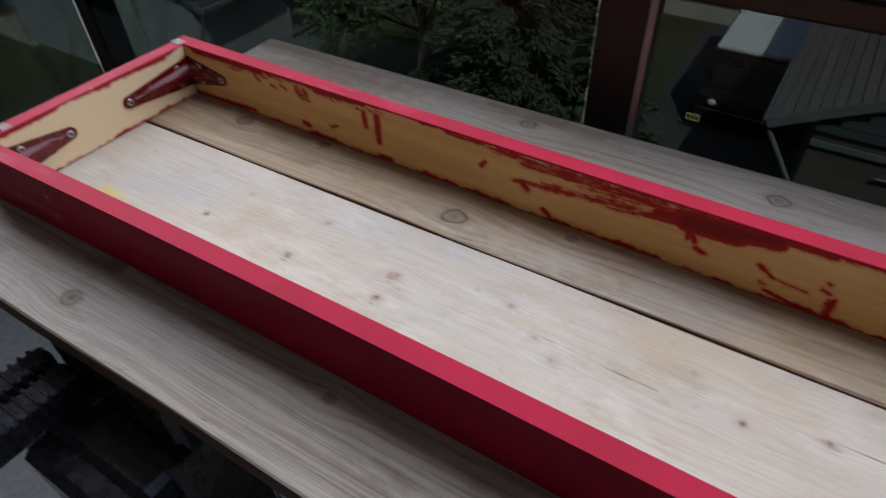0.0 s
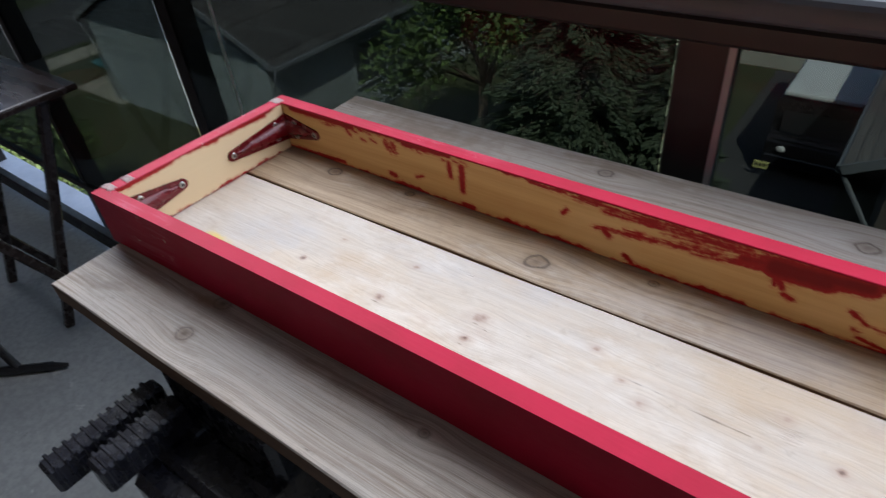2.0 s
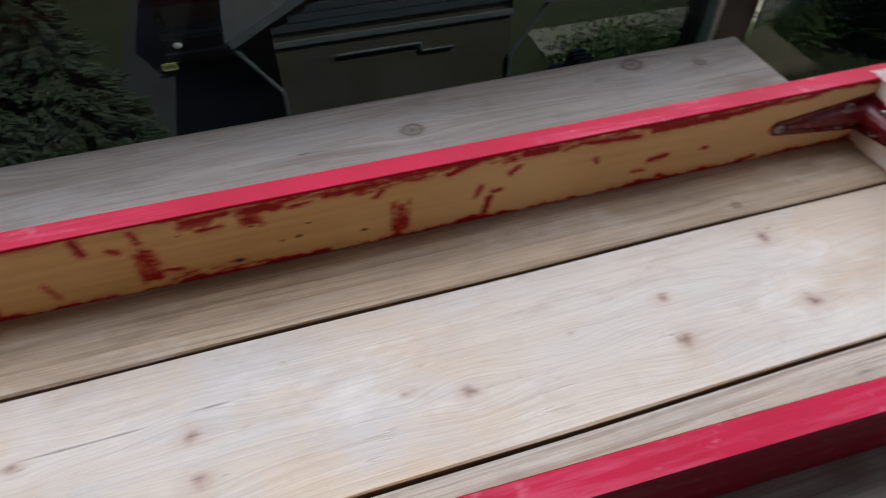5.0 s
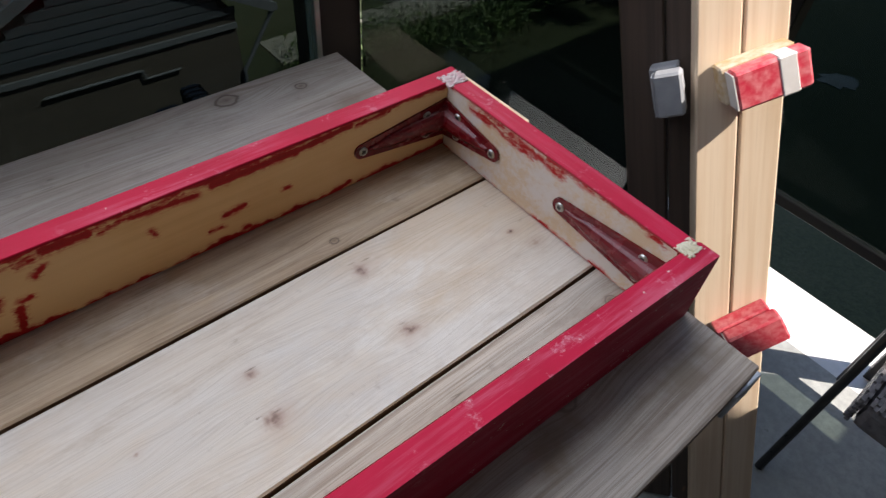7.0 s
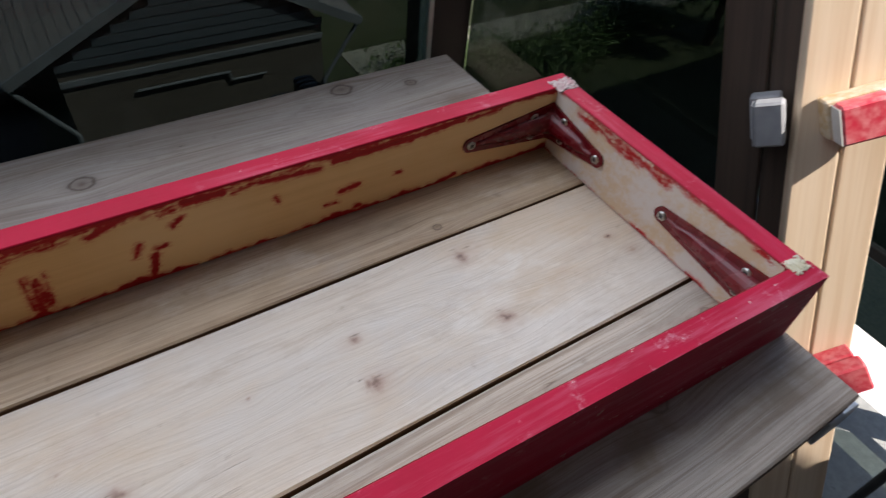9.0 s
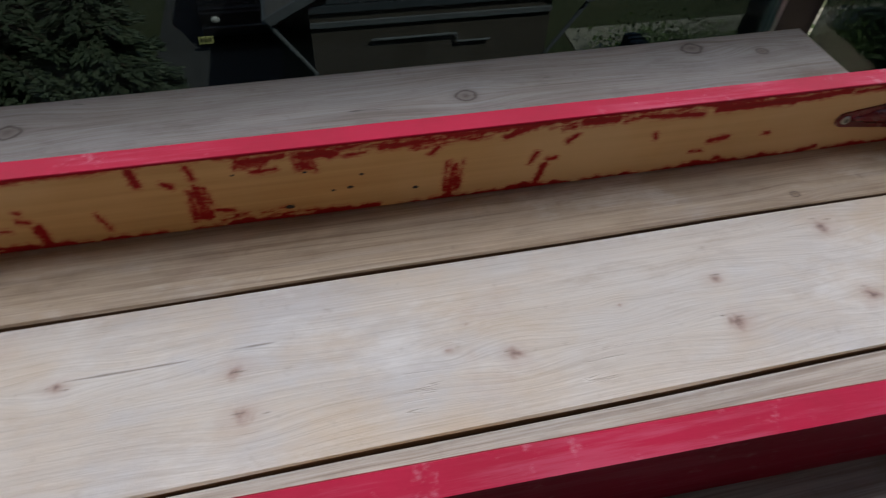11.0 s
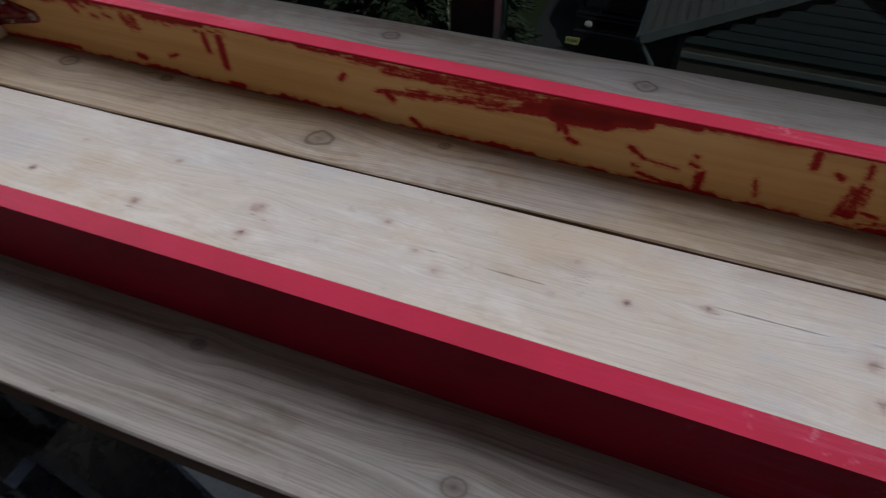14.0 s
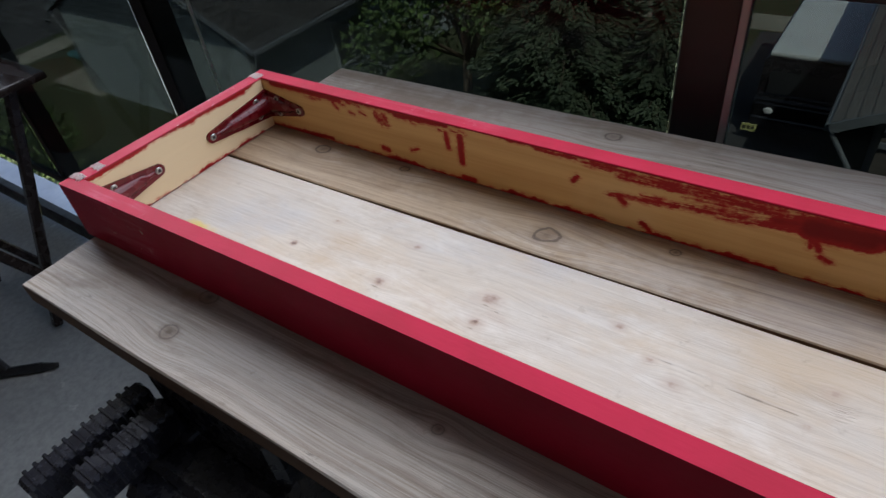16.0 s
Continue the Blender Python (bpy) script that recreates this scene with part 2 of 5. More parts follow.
    h = n.math("ADD", n.math("MULTIPLY", bare, -1.2), n.math("ADD", n.math("MULTIPLY", n.noise(n.scaled(n.coord, (6.0, 60.0, 60.0)), 6.0, 4), 0.5), n.math("MULTIPLY", chip, -0.8)))
    h = n.math("ADD", h, n.math("MULTIPLY", rough_paint, 1.2))
    n.bump(h, 0.45, 0.0006)
    return n.m


def bare_pine(name, a, b, seed=0.0):
    n = Nodes(name, 0.55)
    v = n.scaled(n.coord, (90.0, 90.0, 2.2))
    g = n.noise(v, 1.0, 5, 0.6, 0.4)
    f = n.noise(n.scaled(n.coord, (600.0, 600.0, 10.0)), 1.0, 4)
    k = n.noise(n.scaled(n.coord, (22.0, 22.0, 9.0)), 1.0, 3)
    c = n.mix(n.step(g, 0.35, 0.7), a, b)
    c = n.mix(n.step(f, 0.5, 0.8, 0.0, 0.3), c, tuple(x * 0.7 for x in b))
    c = n.mix(n.step(k, 0.72, 0.80, 0.0, 0.7), c, (0.28, 0.14, 0.07))
    n.set(Base_Color=c)
    return n.bump(g, 0.25, 0.0006).m


def concrete():
    n = Nodes("grey_concrete", 0.85)
    f = n.noise(n.coord, 55.0, 8, 0.65)
    b = n.noise(n.coord, 2.6, 5, 0.6)
    s = n.noise(n.coord, 14.0, 4, 0.6)
    c = n.mix(n.step(f, 0.3, 0.7), (0.30, 0.31, 0.30), (0.40, 0.41, 0.395))
    c = n.mix(n.step(b, 0.4, 0.7, 0.0, 0.5), c, (0.22, 0.23, 0.23))
    c = n.mix(n.step(s, 0.66, 0.72, 0.0, 0.55), c, (0.58, 0.58, 0.56))
    c = n.mix(n.step(n.noise(n.coord, 31.0, 3), 0.70, 0.76, 0.0, 0.6), c, (0.13, 0.13, 0.13))
    n.set(Base_Color=c)
    return n.bump(f, 0.3, 0.002).m


def tinted_glass(name, tint, tint2, gloss):
    """Thin dark glass: tinted see-through plus a mirror part by Fresnel."""
    n = Nodes(name, 0.0)
    t = n.t
    see, gl, fr, mx = (t.nodes.new(k) for k in ("ShaderNodeBsdfTransparent", "ShaderNodeBsdfGlossy", "ShaderNodeFresnel", "ShaderNodeMixShader"))
    dust = n.noise(n.coord, 3.0, 5)
    t.links.new(n.mix(n.step(dust, 0.3, 0.7), tint, tint2), see.inputs[0])
    gl.inputs["Roughness"].default_value = 0.02
    fr.inputs[0].default_value = 1.45
    t.links.new(n.math("MULTIPLY", fr.outputs[0], gloss), mx.inputs[0])
    t.links.new(see.outputs[0], mx.inputs[1])
    t.links.new(gl.outputs[0], mx.inputs[2])
    t.links.new(mx.outputs[0], t.nodes["Material Output"].inputs[0])
    return n.m


def foliage(name, a, b):
    n = Nodes(name, 0.6)
    c = n.mix(n.island(), a, b)
    c = n.mix(n.step(n.noise(n.coord, 1.3, 3), 0.35, 0.7, 0.0, 0.6), c, tuple(x * 0.55 for x in a))
    n.set(Base_Color=c)
    return n.m


def lawn():
    n = Nodes("mown_grass", 0.9)
    f = n.noise(n.coord, 9.0, 8, 0.7)
    b = n.noise(n.coord, 0.35, 5)
    c = n.mix(n.step(f, 0.3, 0.7), (0.026, 0.036, 0.012), (0.052, 0.062, 0.022))
    c = n.mix(n.step(b, 0.45, 0.7, 0.0, 0.5), c, (0.075, 0.07, 0.032))
    n.set(Base_Color=c)
    return n.bump(f, 0.6, 0.03).m


def shingle(name, a, b):
    n = Nodes(name, 0.9)
    f = n.noise(n.coord, 30.0, 5)
    r = n.island()
    c = n.mix(r, a, b)
    c = n.mix(n.step(f, 0.4, 0.7, 0.0, 0.5), c, tuple(v * 0.7 for v in a))
    n.set(Base_Color=c)
    return n.bump(f, 0.4, 0.01).m


RED = painted_wood("red_painted_pine", 0.0, 0.0, ((0.32, 0.09, 0.75), (0.44, 0.05, 0.6), (-0.04, 0.06, 0.6), (-0.55, 0.12, 0.45)))
RED_PATCHED = painted_wood("red_painted_pine_with_primer", 0.70, 0.62, ((0.0, 0.15, 0.5),), (0.45, 0.365, 0.30))
RED_CREAM = painted_wood("red_painted_cream_pine", 0.0, 0.85, ((0.05, 0.10, 0.8),))
RED_WORN = painted_wood("worn_red_painted_pine", 0.0, 0.0, ((-0.46, 0.16, 1.0), (-0.14, 0.30, 0.55), (0.705, 0.05, 0.9)))
PLANK_PALE = bench_wood("pale_scrubbed_pine", (0.63, 0.545, 0.445), (0.47, 0.35, 0.24), (0.595, 0.545, 0.485), 1.0, 0.7, 0.85, 0.0, 0.26, (0.72, 0.52, 0.06), 0.012, 0.62, True)
PLANK_TAN = bench_wood("tan_weathered_pine", (0.49, 0.36, 0.23), (0.235, 0.145, 0.080), (0.43, 0.34, 0.245), 5.0, 0.6, 0.85, 0.75, 0.92, (0.7, 0.55, 0.1), 0.016, 0.35)
PLANK_GREY = bench_wood("grey_weathered_pine", (0.43, 0.385, 0.325), (0.24, 0.19, 0.145), (0.41, 0.385, 0.345), 8.0, 0.8, 0.85, 0.75, 0.80, (0.21, 0.155, 0.11), 0.018)
PLANK_FRONT = bench_wood("greyed_front_pine", (0.54, 0.46, 0.375), (0.25, 0.18, 0.125), (0.49, 0.455, 0.405), 12.0, 0.7, 0.85, 0.45, 0.85, (0.24, 0.17, 0.10), 0.018)
# brown plank sides, coloured darker to put shade into the gaps
PLANK_SIDE = plain("gap_shaded_brown_plank_edge", (0.22, 0.125, 0.070), (0.14, 0.080, 0.048), 40, 0.8, 0, 0.4, (0.1, 1, 1))
PLANK_SIDE_PALE = plain("greyish_pine_offcut", (0.42, 0.35, 0.27), (0.32, 0.26, 0.20), 30, 0.8, 0, 0.4, (1, 0.12, 1))
RED_METAL = plain("red_enamelled_steel", (0.10, 0.002, 0.006), (0.15, 0.003, 0.009), 60, 0.24, 0.0, 0.25)
CHROME = plain("zinc_plated_screw", (0.42, 0.41, 0.39), (0.56, 0.55, 0.52), 300, 0.38, 1.0, 0.1)
DARK_SLOT = plain("screw_recess", (0.03, 0.03, 0.03), (0.05, 0.05, 0.05), 200, 0.7)
FILLER = plain("white_wood_filler", (0.66, 0.60, 0.55), (0.60, 0.34, 0.34), 130, 0.8, 0, 0.8)
FILLER_YELLOW = plain("yellowed_glue", (0.62, 0.55, 0.36), (0.70, 0.66, 0.50), 120, 0.4, 0, 0.6)
BLACK_PLASTIC = plain("black_ribbed_plastic", (0.012, 0.012, 0.017), (0.022, 0.022, 0.028), 80, 0.25, 0, 0.3)
CONCRETE = concrete()
CONCRETE_EDGE = plain("white_slab_edge", (0.74, 0.75, 0.76), (0.80, 0.80, 0.80), 50, 0.85, 0, 0.3)
BRONZE = plain("dark_bronze_paint", (0.019, 0.0145, 0.0135), (0.025, 0.019, 0.0175), 40, 0.5, 0, 0.1)
GLASS = tinted_glass("smoked_glass", (0.235, 0.265, 0.26), (0.27, 0.30, 0.295), 0.3)
GLASS_EAST = tinted_glass("matt_smoked_glass", (0.37, 0.41, 0.38), (0.41, 0.45, 0.42), 0.08)
# pale colours stand in for light caught by polished glass edges
GLASS_EDGE = plain("glinting_glass_edge", (0.55, 0.62, 0.52), (0.75, 0.78, 0.70), 30, 0.2)
GLASS_LINE = plain("pane_line_glint", (0.58, 0.64, 0.55), (0.75, 0.78, 0.70), 30, 0.25)
GASKET = plain("grey_glazing_strip", (0.36, 0.36, 0.36), (0.44, 0.44, 0.43), 30, 0.4)
STUCCO = plain("dark_brown_stucco", (0.032, 0.025, 0.022), (0.045, 0.035, 0.030), 70, 0.9, 0, 0.5, depth=0.004)
CEILING_PAINT = plain("grey_soffit_paint", (0.10, 0.095, 0.09), (0.13, 0.125, 0.12), 50, 0.9, 0, 0.3)
TRAY_WOOD = plain("dark_walnut_veneer", (0.026, 0.016, 0.014), (0.034, 0.021, 0.018), 5, 0.26, 0, 0.05, (1, 7, 7))
BLACK_METAL = plain("black_painted_steel", (0.012, 0.012, 0.013), (0.022, 0.022, 0.024), 60, 0.35)
WICKER = plain("charcoal_wicker", (0.10, 0.096, 0.10), (0.19, 0.185, 0.19), 90, 0.34, 0, 0.3)
BOARD_PINE = bare_pine("new_pine_board", (0.76, 0.61, 0.45), (0.68, 0.51, 0.345))
# brown boards of the rear panel, its shade put into the colour
BOARD_BROWN = bare_pine("shaded_brown_board", (0.085, 0.060, 0.045), (0.055, 0.038, 0.030))
BLOCK_RED = plain("red_spattered_block", (0.62, 0.03, 0.06), (0.76, 0.24, 0.25), 90, 0.5, 0, 0.4)
BLOCK_END = plain("raw_block_end", (0.66, 0.56, 0.42), (0.52, 0.34, 0.16), 70, 0.7, 0, 0.5)
# white block of the rear panel, greyed to stand in for shade
BLOCK_GREY = plain("shaded_white_block", (0.30, 0.31, 0.33), (0.36, 0.37, 0.39), 60, 0.7, 0, 0.3)
BLOCK_WHITE = plain("white_primed_block", (0.72, 0.68, 0.64), (0.78, 0.75, 0.72), 60, 0.6, 0, 0.3)
ZINC_CAP = plain("worn_rail_cap", (0.045, 0.050, 0.062), (0.08, 0.088, 0.105), 9, 0.38, 0.0, 0.3)
ZINC = plain("galvanised_steel", (0.50, 0.52, 0.54), (0.62, 0.64, 0.66), 40, 0.5, 0.25, 0.1)
BUCKET_RED = plain("dull_red_plastic", (0.16, 0.012, 0.012), (0.22, 0.018, 0.016), 30, 0.45)
LAWN = lawn()
PATH_CONCRETE = plain("path_concrete", (0.25, 0.235, 0.185), (0.31, 0.295, 0.235), 6, 0.9, 0, 0.3)
ASPHALT = plain("asphalt", (0.045, 0.045, 0.047), (0.065, 0.065, 0.066), 20, 0.9, 0, 0.4)
SPRUCE = foliage("spruce_needles", (0.050, 0.070, 0.040), (0.105, 0.135, 0.080))
LEAFY = foliage("green_leaves", (0.055, 0.10, 0.022), (0.105, 0.165, 0.040))
BARK = plain("grey_brown_bark", (0.09, 0.065, 0.045), (0.14, 0.105, 0.075), 12, 0.9, 0, 0.6, (1, 1, 0.2), 0.01)
ROOF_GREY = shingle("grey_brown_shingle", (0.135, 0.124, 0.116), (0.175, 0.16, 0.148))
ROOF_DARK = shingle("dark_shingle", (0.05, 0.047, 0.046), (0.07, 0.066, 0.063))
SIDING_BLUE = plain("blue_grey_siding", (0.055, 0.071, 0.084), (0.068, 0.086, 0.100), 9, 0.7, 0, 0.2, (0.2, 0.2, 3))
SIDING_PALE = plain("pale_siding", (0.27, 0.31, 0.31), (0.32, 0.36, 0.36), 9, 0.7, 0, 0.2, (0.2, 0.2, 3))
BRICK_DARK = plain("dark_brown_brick", (0.075, 0.065, 0.055), (0.12, 0.10, 0.08), 7, 0.9, 0, 0.5, (1, 1, 3), 0.01)
TRIM_GREY = plain("grey_metal_trim", (0.15, 0.165, 0.18), (0.19, 0.205, 0.22), 9, 0.4)
VAN_BLACK = plain("black_car_paint", (0.010, 0.010, 0.012), (0.016, 0.016, 0.018), 8, 0.2)
VAN_WHITE = plain("white_car_paint", (0.72, 0.74, 0.74), (0.80, 0.81, 0.81), 8, 0.35)
PLATE_YELLOW = plain("yellow_plate", (0.62, 0.60, 0.22), (0.70, 0.68, 0.30), 20, 0.5)
LAMP_CLEAR = plain("clear_lamp_lens", (0.70, 0.71, 0.72), (0.80, 0.80, 0.81), 20, 0.15)
WINDOW_DARK = plain("dark_window_pane", (0.02, 0.024, 0.028), (0.03, 0.034, 0.038), 4, 0.08)
BRICK_RED = plain("red_brown_cladding", (0.12, 0.045, 0.035), (0.16, 0.06, 0.045), 7, 0.9)
TEAL = plain("teal_tarpaulin", (0.05, 0.16, 0.17), (0.07, 0.20, 0.21), 8, 0.5)
STONE = plain("grey_field_stone", (0.20, 0.20, 0.19), (0.30, 0.30, 0.29), 9, 0.9, 0, 0.5)


# ---- building helpers ----
def empty(name, m=None, label="", category="", group="", kind=""):
    ob = new(name)
    ob.empty_display_size = 0.05
    if m is not None:
        ob.matrix_world = m
    return tagged(ob, label, category, group, kind)


def mesh_of(name, bm, material, smooth=False):
    me = bpy.data.meshes.new(name)
    bm.normal_update()
    bm.to_mesh(me)
    bm.free()
    if smooth:
        me.polygons.foreach_set("use_smooth", [True] * len(me.polygons))
    for m in material if isinstance(material, (list, tuple)) else [material]:
        me.materials.append(m)
    return me


def part(name, bm, material, parent, label="", smooth=False):
    ob = new(name, mesh_of(name, bm, material, smooth))
    ob.parent = parent
    return tagged(ob, label)


def thing(name, bm, material, m=None, label="", category="", group="", kind="", smooth=False):
    ob = new(name, mesh_of(name, bm, material, smooth))
    if m is not None:
        ob.matrix_world = m
    return tagged(ob, label, category, group, kind)


def box(lo, hi, bevel=0.0, bm=None, m=None, seg=1):
    """A box between two corners, with its edges rounded, added to bm."""
    own = bmesh.new()
    lo, hi = Vector(lo), Vector(hi)
    bmesh.ops.create_cube(own, size=1, matrix=Matrix.Translation((lo + hi) / 2) @ Matrix.Diagonal((*(hi - lo), 1)))
    if bevel:
        bmesh.ops.bevel(own, geom=own.edges[:], offset=bevel, segments=seg, affect="EDGES", profile=0.6)
    if m is not None:
        own.transform(m)
    if bm is None:
        return own
    tmp = bpy.data.meshes.new("tmp")
    own.to_mesh(tmp)
    own.free()
    bm.from_mesh(tmp)
    bpy.data.meshes.remove(tmp)
    return bm


def rod(a, b, r, bm=None, seg=12, r2=None):
    """A round bar from a to b."""
    bm = bmesh.new() if bm is None else bm
    a, b = Vector(a), Vector(b)
    m = Matrix.Translation((a + b) / 2) @ (b - a).to_track_quat("Z", "Y").to_matrix().to_4x4()
    bmesh.ops.create_cone(bm, cap_ends=True, segments=seg, radius1=r, radius2=r if r2 is None else r2, depth=(b - a).length, matrix=m)
    return bm


def prism(points, depth, bm=None, m=None):
    """A flat outline (x, y) made solid towards +z by depth."""
    own = bmesh.new()
    low = [own.verts.new((x, y, 0)) for x, y in points]
    high = [own.verts.new((x, y, depth)) for x, y in points]
    own.faces.new(low[::-1])
    own.faces.new(high)
    for i in range(len(points)):
        j = (i + 1) % len(points)
        own.faces.new((low[i], low[j], high[j], high[i]))
    if m is not None:
        own.transform(m)
    if bm is None:
        return own
    tmp = bpy.data.meshes.new("tmp")
    own.to_mesh(tmp)
    own.free()
    bm.from_mesh(tmp)
    bpy.data.meshes.remove(tmp)
    return bm


def slab_mesh(name, x0, x1, y0, y1, top, bottom, step, material, attrs, wobble=0.0, round_edge=0.002, side=None):
    """A board whose top is a fine grid that carries point attributes; sides and underside are plain."""
    nx, ny = max(2, round((x1 - x0) / step)), max(2, round((y1 - y0) / step))
    xs = np.concatenate([[x0], np.linspace(x0 + round_edge, x1 - round_edge, nx), [x1]])
    ys = np.concatenate([[y0], np.linspace(y0 + round_edge, y1 - round_edge, ny), [y1]])
    gx, gy = np.meshgrid(xs, ys, indexing="ij")
    z = np.full(gx.shape, top)
    z[0, :] -= round_edge
    z[-1, :] -= round_edge
    z[:, 0] -= round_edge
    z[:, -1] -= round_edge
    if wobble:
        z[1:-1, 1:-1] += wobble * np.sin(gx[1:-1, 1:-1] * 9.1 + gy[1:-1, 1:-1] * 31.0)
        rim = wobble * 2.2
        gy[:, 0] += rim * np.sin(xs * 23.0)
        gy[:, -1] += rim * np.sin(xs * 19.0 + 1.0)
    a, b = gx.shape
    verts = [tuple(v) for v in np.stack([gx, gy, z], -1).reshape(-1, 3)]
    at = lambda i, j: i * b + j
    faces = [(at(i, j), at(i + 1, j), at(i + 1, j + 1), at(i, j + 1)) for i in range(a - 1) for j in range(b - 1)]
    loop = [at(i, 0) for i in range(a)] + [at(a - 1, j) for j in range(1, b)] + [at(i, b - 1) for i in range(a - 2, -1, -1)] + [at(0, j) for j in range(b - 2, 0, -1)]
    base = len(verts)
    verts += [(verts[v][0], verts[v][1], bottom) for v in loop]
    k = len(loop)
    faces += [(loop[i], base + i, base + (i + 1) % k, loop[(i + 1) % k]) for i in range(k)]
    # underside as cross strips, so that a bowed board keeps an even face
    low = [base + i for i in range(a)]
    high = [base + 2 * (a - 1) + (b - 1) - i for i in range(a)]
    for i in range(a - 1):
        left = [base + k - j for j in range(1, b - 1)] if i == 0 else []
        right = [base + a - 1 + j for j in range(b - 2, 0, -1)] if i == a - 2 else []
        faces.append((low[i], *left, high[i], high[i + 1], *right, low[i + 1]))
    me = bpy.data.meshes.new(name)
    me.from_pydata(verts, [], faces)
    me.materials.append(material)
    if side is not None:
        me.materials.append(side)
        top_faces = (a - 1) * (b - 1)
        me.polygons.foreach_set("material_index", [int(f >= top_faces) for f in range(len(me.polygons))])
    p = np.array(verts)
    for key, fn in attrs.items():
        v = fn(p[:, 0], p[:, 1], np.arange(len(p)) >= a * b, (gx.size, a, b))
        me.attributes.new(key, "FLOAT", "POINT").data.foreach_set("value", np.asarray(v, np.float32))
    return me


# ---- the balcony ----
GLASS_Y, GLASS_X, EDGE_Y, EDGE_X = 0.322, 1.47, 0.40, 1.61
LEFT_X, WALL_Y = -4.2, -1.35
thing("floor", box((LEFT_X, WALL_Y, -0.2), (GLASS_X - 0.041, 0.269, 0.0)), CONCRETE, label="grey stained concrete balcony floor", category="floor", kind="structure")
thing("slab_edge", box((LEFT_X, 0.27, -0.2), (EDGE_X, EDGE_Y, -0.002)), CONCRETE_EDGE, label="white concrete slab edge outside the glass", category="slab edge", kind="structure")
thing("slab_edge", box((GLASS_X - 0.04, -0.899, -0.2), (EDGE_X, 0.27, -0.002)), CONCRETE_EDGE, label="white concrete slab edge outside the glass", category="slab edge", kind="structure")
thing("ceiling", box((LEFT_X, WALL_Y, 2.4), (1.50, 0.33, 2.62)), CEILING_PAINT, label="grey painted underside of the balcony above", category="ceiling", kind="structure")
thing("wall_south", box((LEFT_X - 0.2, WALL_Y - 0.25, -6.9), (1.50, WALL_Y, 4.0)), STUCCO, label="brown stucco house wall behind the balcony", category="wall", kind="structure")
# unseen wall, added to keep south-east light off the frame's front
thing("wall_south", box((1.505, WALL_Y - 0.25, -6.9), (9.0, WALL_Y, 1.85)), STUCCO, label="unseen brown wall added past the balcony to block light", category="wall", kind="structure")
# unseen tall wall, added to throw its shadow over the eastern lawn
thing("wall_south", box((3.4, WALL_Y - 0.50, -6.9), (32.0, WALL_Y - 0.26, 12.0)), STUCCO, label="unseen tall brown wall added to shade the eastern lawn", category="wall", kind="structure")
# added out of view to close the south-east corner against light
thing("unseen_wall_east", box((GLASS_X, WALL_Y, -0.2), (EDGE_X, -0.90, 2.4)), STUCCO, label="unseen brown wall added at the balcony's end to cut side light", category="wall", kind="structure")
thing("wall_west", box((LEFT_X - 0.2, WALL_Y, -6.9), (LEFT_X, EDGE_Y, 2.4)), STUCCO, label="brown stucco side wall of the balcony", category="wall", kind="structure")


def build_rail(m, a, b, posts, strips, name, foot=-0.058, low=0.165, glass=GLASS):
    rail = empty(name, m, "dark bronze metal railing with smoked glass panes", "railing", kind="structure")
    part("top_rail", box((a, -0.012, 0.928), (b, 0.058, 0.954), 0.004), BRONZE, rail)
    cap = bmesh.new()
    box((a, -0.016, 0.952), (b, 0.062, 0.984), 0.014, cap, seg=5)
    part("rail_cap", cap, ZINC_CAP, rail, "worn greyish metal cap")
    if foot is not None:
        part("bottom_rail", box((a, foot, 0.022), (b, foot + 0.028, 0.078), 0.003), BRONZE, rail)
    part("glazing_rail", box((a, 0.000, low), (b, 0.018, low + 0.025), 0.002), BRONZE, rail)
    for x in posts:
        part("post", box((x - 0.026, 0.010, -0.002), (x + 0.026, 0.058, 0.932), 0.002), BRONZE, rail)
    ends = [a, *posts, b]
    for p, q in zip(ends, ends[1:]):
        inset = 0.0335 if any(abs(x - p - 0.0265) < 0.003 for x, w, mat in strips) else 0.0262
        if q - p > 0.1:
            part("pane", box((p + (inset if p > a else 0.004), 0.004, low + 0.005), (q - (0.0262 if q < b else 0.004), 0.010, 0.929)), glass, rail, "smoked glass pane")
    for x, w, mat in strips:
        part("glass_edge", box((x, 0.0025 if mat is not GLASS_LINE else -0.001, low + 0.027), (x + w, 0.020 if mat is not GLASS_LINE else 0.0035, 0.927)), mat, rail)
    return rail


build_rail(Matrix.Translation((0, GLASS_Y - 0.01, 0)), LEFT_X, GLASS_X + 0.05, [-3.11, -2.192, -1.345, -0.355, 0.559, 1.445], [(-1.172, 0.003, GLASS_LINE), (-0.3285, 0.007, GASKET), (0.527, 0.005, GLASS_EDGE)], "railing_north")
build_rail(Matrix.Translation((GLASS_X, 0, 0)) @ pose(0, 0, 0, 0, 0, -90), -0.28, 0.85, [-0.24, 0.30, 0.82], [], "railing_east", None, 0.26, GLASS_EAST)

# ---- the bench ----
TILT_PLANK = 0.0150


